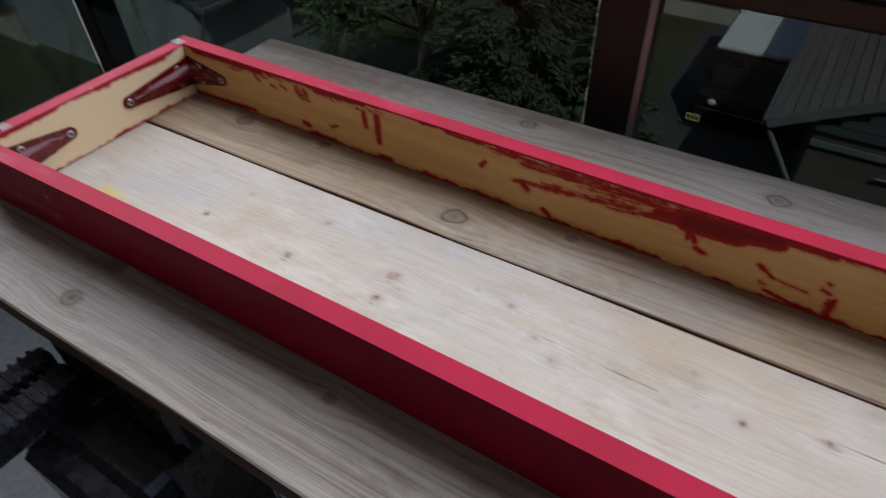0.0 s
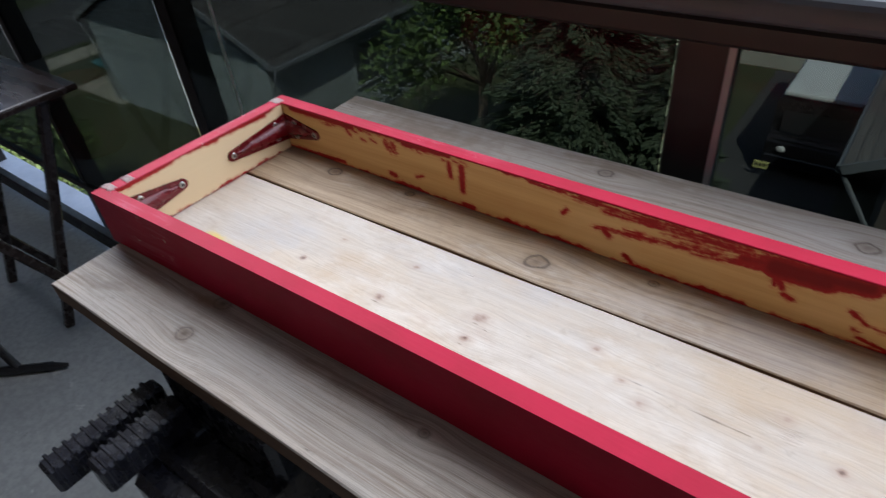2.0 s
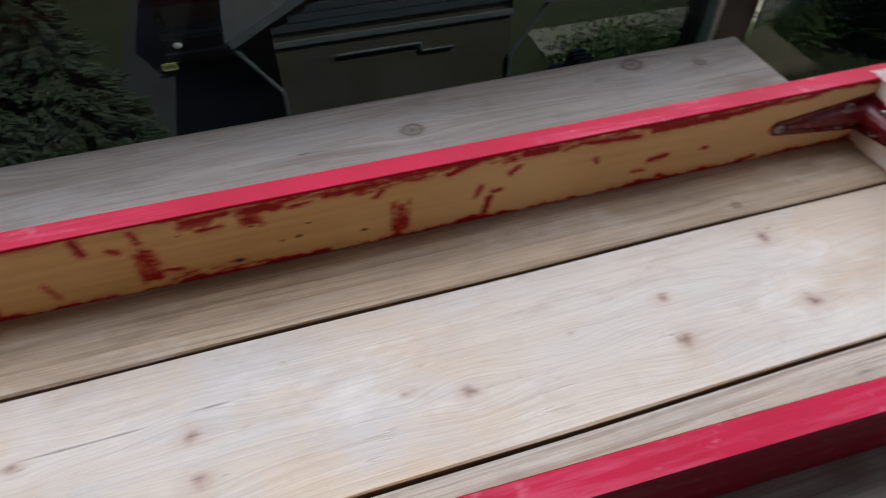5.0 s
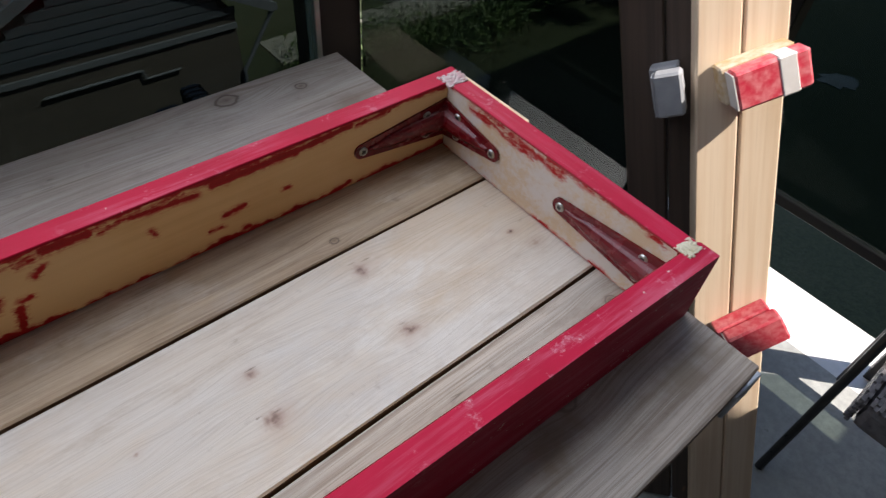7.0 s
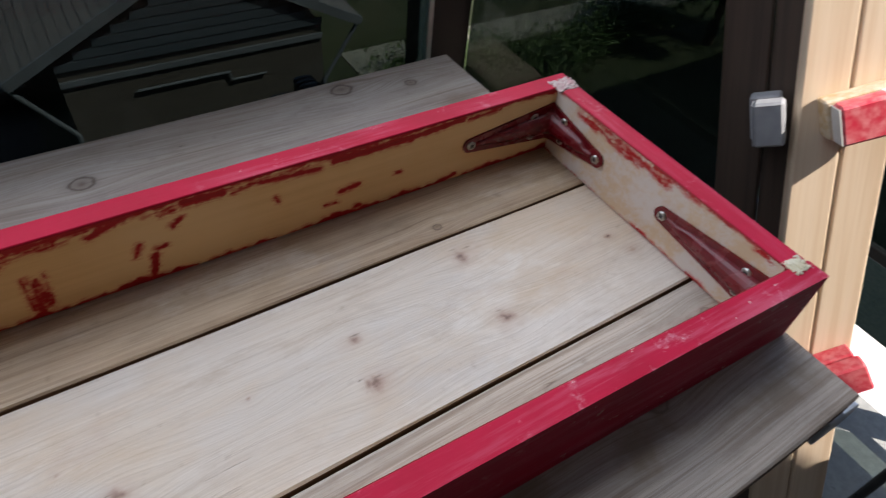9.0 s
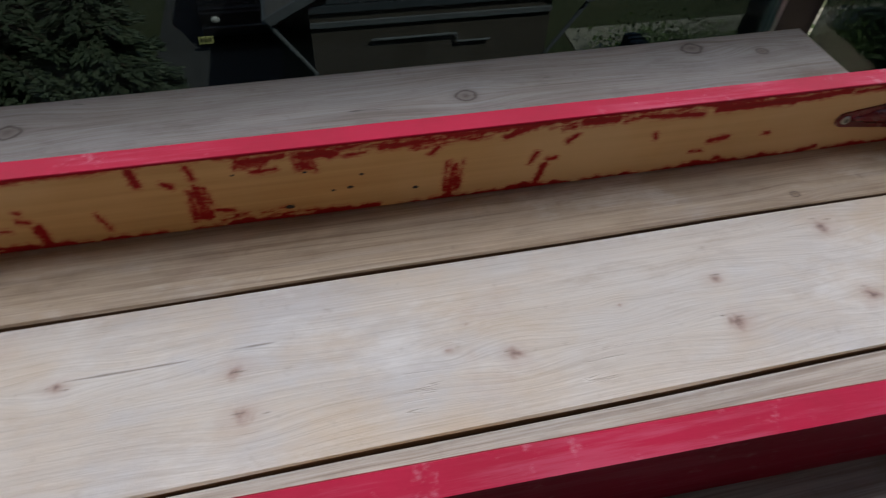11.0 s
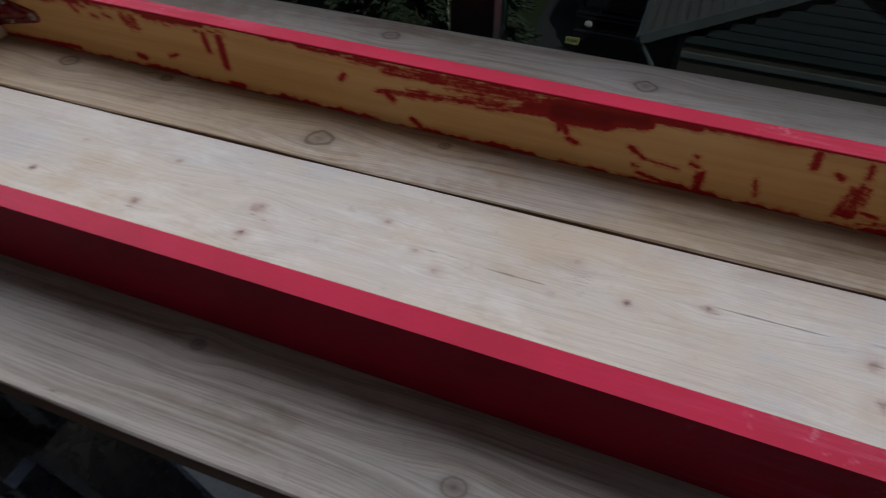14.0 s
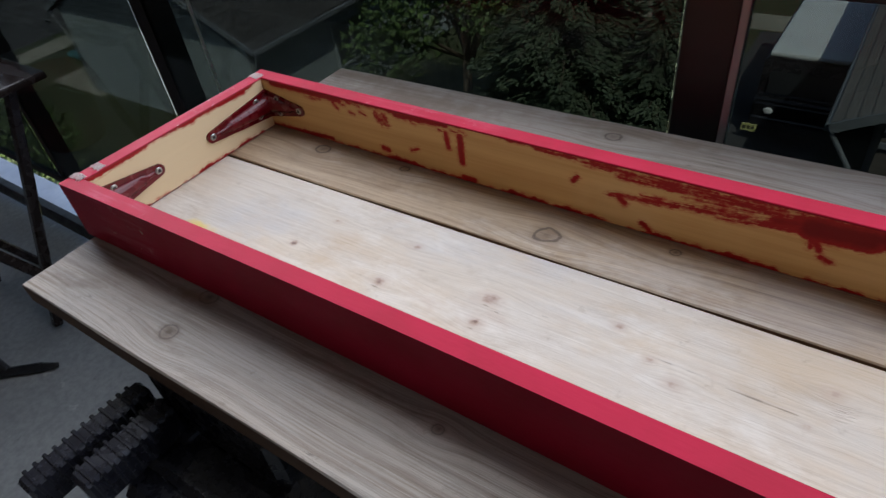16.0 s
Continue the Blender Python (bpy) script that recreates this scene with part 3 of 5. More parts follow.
def plank_knots(knots, tint_patches=(), splits=()):
    """Distance to the nearest knot in knot sizes, and the bent grain coordinate."""
    c, s = math.cos(TILT_PLANK), math.sin(TILT_PLANK)
    local = [(x * c + y * s, y * c - x * s, r) for x, y, r in knots]

    def knot(x, y, under, shape):
        d = np.full(x.shape, 9.0)
        for a, b, r in local:
            d = np.minimum(d, np.hypot((x - a) / (r * 1.25), (y - b) / r))
        return np.where(under, 9.0, d)

    def grain(x, y, under, shape):
        g = y.copy()
        for a, b, r in local:
            near = np.exp(-(((x - a) / (r * 5.5)) ** 2) - ((y - b) / (r * 3.0)) ** 2)
            g -= (y - b) * 0.75 * near
        return g

    def patch_tint(x, y, under, shape):
        v = np.zeros(x.shape)
        for a, b, rx, ry in tint_patches:
            v = np.maximum(v, 1.3 - 0.8 * np.hypot((x - a) / rx, (y - b) / ry))
        return v

    def check(x, y, under, shape):
        d = np.full(x.shape, 0.05)
        for x0, x1, y0, y1 in splits:
            line = y0 + (y1 - y0) * np.clip((x - x0) / (x1 - x0), 0, 1) + 0.0012 * np.sin(x * 37.0)
            d = np.minimum(d, np.hypot(y - line, np.maximum(np.maximum(x0 - x, x - x1), 0)))
        return d

    return {"knot": knot, "grain": grain, "patch_tint": patch_tint, "check": check}


def bench_plank(x0, x1, y0, y1, material, knots, label, tint_patches=(), splits=()):
    me = slab_mesh("bench_plank", x0, x1, y0, y1, 0.0, -0.020, 0.0025, material, plank_knots(knots, tint_patches, splits), 0.0002, 0.0012, PLANK_SIDE)
    ob = new("bench_plank", me)
    ob.matrix_world = Matrix.Translation((0, 0, BENCH)) @ Matrix.Rotation(TILT_PLANK, 4, "Z")
    return tagged(ob, label, "plank", "planks of the bench")


# brown patches darken this plank, mostly its left end and rear edge
bench_plank(-0.792, 0.534, 0.1690, 0.2745, PLANK_GREY, [(-0.410, 0.241, 0.0075), (-0.165, 0.237, 0.009), (0.183, 0.227, 0.008), (0.406, 0.264, 0.009), (0.403, 0.193, 0.004), (0.47, 0.250, 0.005)], "weathered grey pine plank with dark knots", [(-0.76, 0.262, 0.14, 0.016), (-0.64, 0.235, 0.17, 0.045), (-0.40, 0.262, 0.14, 0.012), (0.50, 0.20, 0.03, 0.02)])
bench_plank(-0.797, 0.530, 0.0558, 0.1672, PLANK_TAN, [(-0.675, 0.097, 0.008), (-0.398, 0.075, 0.010), (-0.570, 0.104, 0.005), (-0.30, 0.100, 0.004), (0.39, 0.072, 0.003)], "tan weathered pine plank under the red frame")
PALE_KNOTS = [
    (-0.589, -0.034, 0.0045), (-0.487, 0.013, 0.0055), (-0.400, -0.012, 0.008), (-0.399, -0.037, 0.006), (-0.489, -0.036, 0.006),
    (-0.308, 0.008, 0.004), (-0.280, -0.010, 0.0035), (-0.261, -0.022, 0.005), (-0.176, 0.018, 0.005), (-0.092, 0.008, 0.006),
    (-0.139, -0.005, 0.0045), (-0.185, -0.014, 0.003), (0.0, 0.0, 0.0075), (0.005, -0.026, 0.0085), (0.117, -0.009, 0.003),
    (0.131, 0.007, 0.0025), (0.155, -0.018, 0.0075), (0.295, 0.011, 0.006), (0.391, 0.040, 0.009), (0.292, -0.021, 0.009),
    (0.387, -0.019, 0.008), (0.498, 0.007, 0.004), (0.505, -0.012, 0.0045), (0.226, 0.003, 0.003), (-0.574, 0.008, 0.003),
]
bench_plank(-0.790, 0.532, -0.0588, 0.0532, PLANK_PALE, [(a, b, r * 0.78) for a, b, r in PALE_KNOTS], "pale scrubbed pine plank with small brown knots", [(-0.695, -0.048, 0.030, 0.009)], [(-0.09, 0.06, 0.0125, 0.0150), (-0.36, -0.19, -0.0015, -0.0045)] + [(a - r, a + 1.5 * r, b + 0.2 * r, b - 0.3 * r) for a, b, r in PALE_KNOTS if r > 0.0055])
bench_plank(-0.776, 0.542, -0.1785, -0.0615, PLANK_FRONT, [(-0.601, -0.159, 0.0075), (-0.604, -0.117, 0.008), (-0.371, -0.124, 0.004), (0.428, -0.112, 0.007), (0.508, -0.079, 0.004), (-0.20, -0.15, 0.006), (0.10, -0.14, 0.005)], "weathered grey pine plank at the bench's front", [(0.40, -0.135, 0.035, 0.018), (0.33, -0.120, 0.03, 0.012), (-0.62, -0.113, 0.04, 0.010), (0.50, -0.150, 0.05, 0.02), (0.24, -0.155, 0.05, 0.012)])


# ---- the red frame ----
def capsules(rows):
    def sd(x, z):
        d = np.full(x.shape, 0.03)
        for a, b, c, e, r in rows:
            ux, uz = c - a, e - b
            h = np.clip(((x - a) * ux + (z - b) * uz) / (ux * ux + uz * uz + 1e-9), 0, 1)
            d = np.minimum(d, np.hypot(x - a - h * ux, z - b - h * uz) - (r * 1.3 if r > 0.006 else r * 0.9))
        return d

    return sd


SMEAR_LEFT = [
    (-0.751, 0.055, -0.651, 0.055, 0.0039), (-0.650, 0.058, -0.577, 0.058, 0.0030), (-0.578, 0.054, -0.519, 0.056, 0.0033),
    (-0.520, 0.048, -0.518, 0.033, 0.0031), (-0.504, 0.048, -0.504, 0.021, 0.0041), (-0.601, 0.012, -0.594, 0.011, 0.0035), (-0.564, 0.018, -0.555, 0.022, 0.0017),
    (-0.753, 0.002, -0.673, 0.005, 0.0027), (-0.427, 0.055, -0.391, 0.055, 0.0019), (-0.393, 0.033, -0.389, 0.038, 0.0024), (-0.504, 0.004, -0.492, 0.004, 0.0040),
    (-0.660, 0.050, -0.655, 0.044, 0.0020),
]
def brush_strokes(seed, n, x0, x1, z0, z1, rise, length, spread, r0, r1):
    """Thin dry-brush strokes scattered along a band of the board."""
    g = random.Random(seed)
    rows = []
    for _ in range(n):
        f = g.random()
        x, ln = x0 + (x1 - x0) * f, length * g.uniform(0.4, 1.2)
        z = z0 + (z1 - z0) * f + g.gauss(0, spread)
        rows.append((x, z, x + ln, z + rise * ln + g.gauss(0, 0.0005), g.uniform(r0, r1)))
    return rows


SMEAR_STREAKS = brush_strokes(31, 46, -0.385, -0.225, 0.0535, 0.0520, 0.02, 0.045, 0.0022, 0.0006, 0.0019)
SMEAR_STREAKS += brush_strokes(32, 34, -0.365, -0.245, 0.0300, 0.0400, 0.09, 0.045, 0.0016, 0.0005, 0.0016)
SMEAR_STREAKS += brush_strokes(33, 10, -0.330, -0.245, 0.0440, 0.0460, 0.04, 0.03, 0.003, 0.0004, 0.0010)
SMEAR_STREAKS += brush_strokes(34, 34, 0.00, 0.25, 0.0540, 0.0545, 0.10, 0.016, 0.0022, 0.0004, 0.0013)
SMEAR_STREAKS += brush_strokes(35, 24, 0.10, 0.30, 0.0490, 0.0540, 0.16, 0.020, 0.0016, 0.0004, 0.0011)
SMEAR_STREAKS += brush_strokes(36, 16, -0.72, -0.50, 0.0500, 0.0520, -0.25, 0.010, 0.0030, 0.0005, 0.0014)
SMEAR_STREAKS += brush_strokes(37, 14, -0.012, 0.055, 0.0080, 0.0040, 0.05, 0.010, 0.0014, 0.0004, 0.0012)
def dry_dab(seed, x, z0, z1, width, lean=0.0):
    """One dab of a nearly dry brush: upright hair marks side by side, some of them broken."""
    g = random.Random(seed)
    rows = []
    for i in range(int(width / 0.0011)):
        u = (i + 0.5) * 0.0011 - width / 2
        a = z0 + (z1 - z0) * g.uniform(0.0, 0.22)
        b = z1 - (z1 - z0) * g.uniform(0.0, 0.30) * (1 + abs(u) / width)
        rows.append((x + u, a, x + u + lean * (b - a) + g.gauss(0, 0.0004), b, g.uniform(0.0006, 0.0016) * (1.25 - abs(u) / width)))
    return rows


SMEAR_MID = [
    (-0.218, 0.046, -0.184, 0.0475, 0.0080), (-0.184, 0.0500, -0.158, 0.0525, 0.0062), (-0.158, 0.0550, -0.122, 0.0555, 0.0034), (-0.240, 0.0450, -0.215, 0.0480, 0.0050), (-0.214, 0.0370, -0.209, 0.0300, 0.0030), (-0.125, 0.057, -0.060, 0.0575, 0.0020),
    (-0.216, 0.037, -0.215, 0.030, 0.0025), (-0.207, 0.024, -0.201, 0.022, 0.0025), (-0.332, 0.010, -0.325, 0.004, 0.0029), (-0.163, 0.029, -0.151, 0.021, 0.0020),
    (-0.151, 0.021, -0.128, 0.019, 0.0012), (-0.158, 0.014, -0.154, 0.013, 0.0012), (-0.153, 0.008, -0.134, 0.004, 0.0021), (-0.111, 0.019, -0.111, 0.003, 0.0028),
    (-0.119, 0.033, -0.117, 0.032, 0.0016), (-0.121, 0.026, -0.115, 0.024, 0.0016), (-0.077, 0.024, -0.073, 0.010, 0.0012), (-0.049, 0.054, -0.048, 0.044, 0.0030),
    (-0.033, 0.042, -0.030, 0.039, 0.0023), (-0.352, 0.028, -0.348, 0.025, 0.0035),
]
SMEAR_MID2 = [
    (-0.018, 0.053, -0.016, 0.044, 0.0019), (-0.008, 0.016, 0.002, 0.014, 0.0016), (0.060, 0.054, 0.070, 0.051, 0.0030),
    (0.050, 0.053, 0.067, 0.051, 0.0035), (0.013, 0.052, 0.039, 0.054, 0.0023), (0.018, 0.044, 0.033, 0.044, 0.0015), (0.098, 0.052, 0.131, 0.053, 0.0024),
    (0.135, 0.047, 0.130, 0.042, 0.0020), (0.180, 0.049, 0.196, 0.054, 0.0026), (0.210, 0.021, 0.205, 0.002, 0.0027),
    (0.203, 0.032, 0.199, 0.024, 0.0018), (0.212, 0.025, 0.217, 0.026, 0.0023), (0.141, 0.055, 0.184, 0.056, 0.0020), (0.061, 0.002, 0.074, 0.003, 0.0030),
    (0.084, 0.002, 0.094, 0.003, 0.0025),
]
SMEAR_RIGHT = [
    (0.256, 0.053, 0.233, 0.054, 0.0037), (0.319, 0.049, 0.280, 0.052, 0.0023), (0.389, 0.052, 0.331, 0.052, 0.0035), (0.433, 0.055, 0.389, 0.052, 0.0028),
    (0.467, 0.054, 0.438, 0.053, 0.0017), (0.348, 0.026, 0.334, 0.024, 0.0024), (0.331, 0.015, 0.321, 0.016, 0.0012), (0.345, 0.006, 0.348, 0.006, 0.0024),
    (0.377, 0.025, 0.381, 0.025, 0.0020), (0.365, 0.001, 0.387, -0.001, 0.0021), (0.411, 0.001, 0.430, 0.005, 0.0026), (0.288, 0.037, 0.290, 0.032, 0.0015),
    (0.230, 0.044, 0.224, 0.039, 0.0022),
]
SMEAR_DABS = dry_dab(41, -0.017, 0.005, 0.038, 0.0135, 0.05) + dry_dab(42, 0.1455, 0.004, 0.034, 0.013, 0.06) + dry_dab(43, 0.050, 0.056, 0.038, 0.015, -0.15) + dry_dab(44, -0.111, 0.002, 0.020, 0.006, -0.1)
SMEAR_DABS += dry_dab(45, 0.020, 0.055, 0.046, 0.02, 0.3) + dry_dab(46, -0.598, 0.052, 0.038, 0.016, -0.5)
FRAME_H, FRAME_T, FRONT_T, END_T = 0.058, 0.0187, 0.0158, 0.0165
FX0, FX1, FY0, FY1 = -0.7835, 0.5390, -0.1170, 0.1325


def coat(rows, edge_top, edge_low, fringe=0.0):
    """Paint depth over a board's inner face: below zero is painted. The rim and the outer sides are fully painted."""
    sd = capsules(rows)

    def paint(x, z, under, shape):
        size, a, b = shape
        h = z
        d = sd(x, h)
        wave = 0.0014 * np.sin(x * 41.0) + 0.0012 * np.sin(x * 97.0 + 1.0) + 0.0009 * np.sin(x * 233.0) + 0.0006 * np.sin(x * 571.0 + 2.0)
        d = np.minimum(d, np.maximum(h - edge_low - wave, -0.006))
        d = np.minimum(d, np.maximum(FRAME_H - h - edge_top - wave * 0.7 - fringe * np.clip((x - 0.07) / 0.06, 0, 1), -0.006))
        i = np.arange(len(x))
        rim = (i < size) & ((i // b == 0) | (i // b == a - 1) | (i % b == 0) | (i % b == b - 1))
        return np.where(under | rim, -0.06, d)

    return {"paint": paint}


frame_thing = empty("wooden_frame", Matrix.Translation((0, 0, BENCH)), "long red-painted wooden frame lying on the bench, bare wood inside", "frame")


def frame_board(name, x0, x1, m, rows, edge_top=0.001, edge_low=0.002, label="", step=0.0015, thick=FRAME_T, bow=0.0, material=RED, fringe=0.0):
    me = slab_mesh(name, x0, x1, 0.0, FRAME_H, thick, 0.0, step, material, coat(rows, edge_top, edge_low, fringe), 0.0, 0.0012)
    mid, half = (x0 + x1) / 2, (x1 - x0) / 2
    for v in me.vertices:
        v.co.z += bow * (1 - ((v.co.x - mid) / half) ** 2)
    ob = new(name, me)
    ob.parent = frame_thing
    ob.matrix_local = m
    return tagged(ob, label)


IN_Y = FY1 - FRAME_T - 0.003  # inner face of the back board near its middle


def upright(x, y, turn):
    """Lays a board's grid face upright: local x along the board, local y up, local z out of the inner face."""
    return Matrix.Translation((x, y, 0)) @ Matrix.Rotation(radians(turn), 4, "Z") @ Matrix.Rotation(radians(90), 4, "X")


frame_board("back_board", FX0, FX1, upright(0, FY1 - 0.0022, 0), SMEAR_DABS + SMEAR_LEFT + SMEAR_STREAKS + SMEAR_MID + SMEAR_MID2 + SMEAR_RIGHT, 0.0010, 0.0034, "red-topped pine board, inner face bare with red brush smears", step=0.0011, thick=FRAME_T - 0.0022, bow=0.003, fringe=0.0015)
for x, z, r in ((0.085, 0.032, 0.0010), (0.077, 0.022, 0.0015), (0.066, 0.021, 0.0010), (0.120, 0.015, 0.0014), (0.050, 0.039, 0.0010), (0.007, 0.043, 0.0009), (0.037, 0.011, 0.0022)):
    bm = rod((x, IN_Y - 0.0001, z), (x, IN_Y + 0.004, z), r * 0.75, None, 8)
    bmesh.ops.scale(bm, vec=(1.9, 1, 1), space=Matrix.Translation((-x, 0, 0)), verts=bm.verts[:])
    part("nail_hole", bm, DARK_SLOT, frame_thing, "dark old nail hole")
frame_board("front_board", -FX1, -FX0, upright(0, FY0, 180), [], 0.001, 0.003, "red-painted pine board with scuffed top", 0.004, FRONT_T, 0.0105, RED_WORN)
WIDE = FY1 - FY0 - FRAME_T - FRONT_T
mid_y = (FY0 + FRONT_T + FY1 - FRAME_T) / 2
frame_board("left_end", -WIDE / 2 + 0.0004, WIDE / 2 - 0.0004, upright(FX0 + 0.0015, mid_y, 90), [(0.03, 0.057, 0.08, 0.055, 0.003), (-0.1, 0.056, -0.05, 0.057, 0.003)], 0.003, 0.0022, "pale pine end board with red top edge", thick=END_T, material=RED_CREAM)
frame_board("right_end", -WIDE / 2 + 0.0004, WIDE / 2 - 0.0004, upright(FX1 - 0.0015, mid_y, -90), brush_strokes(51, 26, -0.085, 0.0, 0.0540, 0.0535, -0.12, 0.022, 0.0020, 0.0004, 0.0013) + brush_strokes(52, 14, 0.0, 0.09, 0.0560, 0.0555, 0.05, 0.016, 0.0012, 0.0004, 0.0013), 0.0010, 0.0012, "pine end board with red top edge and primer patches", thick=END_T, material=RED_PATCHED)


def bracket_arm(length, base, tip):
    """A tapered plate with a rounded tip and a pressed rib, lying in x-y, thickness along z."""
    bm = bmesh.new()
    outline = [(0.0, -base), (length, -tip)]
    outline += [(length + tip * math.sin(a), -tip * math.cos(a)) for a in np.linspace(0.3, math.pi - 0.3, 7)]
    outline += [(length, tip), (0.0, base)]
    prism(outline, 0.0022, bm)
    rows = []
    for k in range(9):
        f = k / 8
        x = 0.004 + f * (length - 0.010)
        w = (base * (1 - f) + tip * f) * 0.62 * (1.0 if f < 0.85 else 0.55)
        h = 0.0065 * (1 - f) + 0.0012
        rows.append([bm.verts.new((x, w * math.cos(a), 0.0022 + h * math.sin(a))) for a in np.linspace(0, math.pi, 9)])
    for r, q in zip(rows, rows[1:]):
        for i in range(8):
            bm.faces.new((r[i], q[i], q[i + 1], r[i + 1]))
    bmesh.ops.recalc_face_normals(bm, faces=bm.faces[:])
    return bm


def screw_head(m, parent):
    bm = bmesh.new()
    bmesh.ops.create_cone(bm, cap_ends=True, segments=18, radius1=0.0037, radius2=0.0030, depth=0.0010, matrix=Matrix.Translation((0, 0, 0.0005)))
    bm.transform(m)
    head = part("screw", bm, CHROME, parent, "silver screw with square recess")
    rec = box((-0.0016, -0.0016, 0.0009), (0.0016, 0.0016, 0.00115))
    rec.transform(m)
    part("recess", rec, DARK_SLOT, head)


def corner_bracket(cx, cy, sx, sy, long_x, long_y, near_x, near_y):
    """A steel corner brace: one arm along the long board, one along the end board, both bent from one plate."""
    br = empty("corner_bracket", Matrix.Translation((cx, cy, 0)))
    br.parent = frame_thing
    br.matrix_parent_inverse = Matrix()
    tagged(br, "red enamelled steel corner bracket")
    mid = 0.029
    # arm on the long board: local x runs away from the corner, local y up, local z into the frame
    ax = Matrix(((sx, 0, 0, 0), (0, 0, sy, 0), (0, 1, 0, mid), (0, 0, 0, 1)))
    ay = Matrix(((0, 0, sx, 0), (sy, 0, 0, 0), (0, 1, 0, mid), (0, 0, 0, 1)))
    for m, length, near in ((ax, long_x, near_x), (ay, long_y, near_y)):
        bm = bracket_arm(length, 0.0165, 0.0062)
        bm.transform(m)
        bmesh.ops.recalc_face_normals(bm, faces=bm.faces[:])
        part("arm", bm, RED_METAL, br, smooth=False)
        screw_head(m @ Matrix.Translation((length - 0.001, 0, 0.0024)), br)
        for h in (-0.0085, 0.0085):
            screw_head(m @ Matrix.Translation((near, h, 0.0024)), br)
    bm = bmesh.new()
    rings = []
    for z in (-0.012, -0.006, 0.006, 0.012):
        r = 0.016 - abs(z) * 0.35
        rings.append([bm.verts.new((sx * r * (1 - math.sin(a)), sy * r * (1 - math.cos(a)), mid + z)) for a in np.linspace(0, math.pi / 2, 8)])
    for p, q in zip(rings, rings[1:]):
        for i in range(7):
            bm.faces.new((p[i], p[i + 1], q[i + 1], q[i]))
    bmesh.ops.solidify(bm, geom=bm.faces[:], thickness=0.002)
    bmesh.ops.recalc_face_normals(bm, faces=bm.faces[:])
    part("bend", bm, RED_METAL, br, smooth=True)
    return br


IX0, IX1, IY0, IY1 = FX0 + END_T + 0.0015, FX1 - END_T - 0.0015, FY0 + FRONT_T, FY1 - FRAME_T
corner_bracket(IX0, IY1, 1, -1, 0.051, 0.0830, 0.018, 0.018)
corner_bracket(IX1, IY1, -1, -1, 0.080, 0.0585, 0.020, 0.018)
corner_bracket(IX0, IY0, 1, 1, 0.080, 0.065, 0.020, 0.018)
corner_bracket(IX1, IY0, -1, 1, 0.055, 0.088, 0.018, 0.018)


def filler_patch(x0, x1, y0, y1, seed, mat, label, thick=0.0009):
    """A crusty, cracked skin of filler smeared over a corner joint, with a ragged outline."""
    bm = bmesh.new()
    bmesh.ops.create_grid(bm, x_segments=26, y_segments=26, size=0.5)
    off = Vector((seed * 3.1, seed * 1.7, 0.0))
    drop = []
    for v in bm.verts:
        u, w = v.co.x * 2, v.co.y * 2
        edge = max(abs(u), abs(w)) + 0.55 * noise.noise(v.co * 7.0 + off)
        crease = abs(noise.noise(v.co * 5.0 + off * 2))
        lift = thick * (0.35 + 0.9 * min(1.0, crease * 3.0)) * max(0.0, 1.0 - max(0.0, edge - 0.55) * 1.6) + 0.0003 * noise.noise(v.co * 30.0)
        if edge > 1.02:
            drop.append(v)
        v.co = Vector((x0 + (x1 - x0) * (u + 1) / 2, y0 + (y1 - y0) * (w + 1) / 2, FRAME_H + 0.0003 + max(0.0, lift)))
    bmesh.ops.delete(bm, geom=drop, context="VERTS")
    bmesh.ops.solidify(bm, geom=bm.faces[:], thickness=0.0012)
    part("joint_filler", bm, mat, frame_thing, label)


filler_patch(FX1 - 0.0205, FX1 + 0.001, IY1 - 0.006, IY1 + 0.010, 3, FILLER, "cracked white joint filler")
filler_patch(FX1 - 0.018, FX1 - 0.003, IY0 - 0.007, IY0 + 0.005, 4, FILLER_YELLOW, "yellowed joint glue")
filler_patch(FX0 - 0.001, FX0 + 0.016, IY0 - 0.005, IY0 + 0.004, 5, FILLER, "cracked white joint filler")
filler_patch(FX0 + 0.002, FX0 + 0.017, IY0 + 0.014, IY0 + 0.023, 8, FILLER, "cracked white joint filler")
filler_patch(FX0 + 0.001, FX0 + 0.016, IY1 - 0.004, IY1 + 0.007, 6, FILLER, "cracked white joint filler")


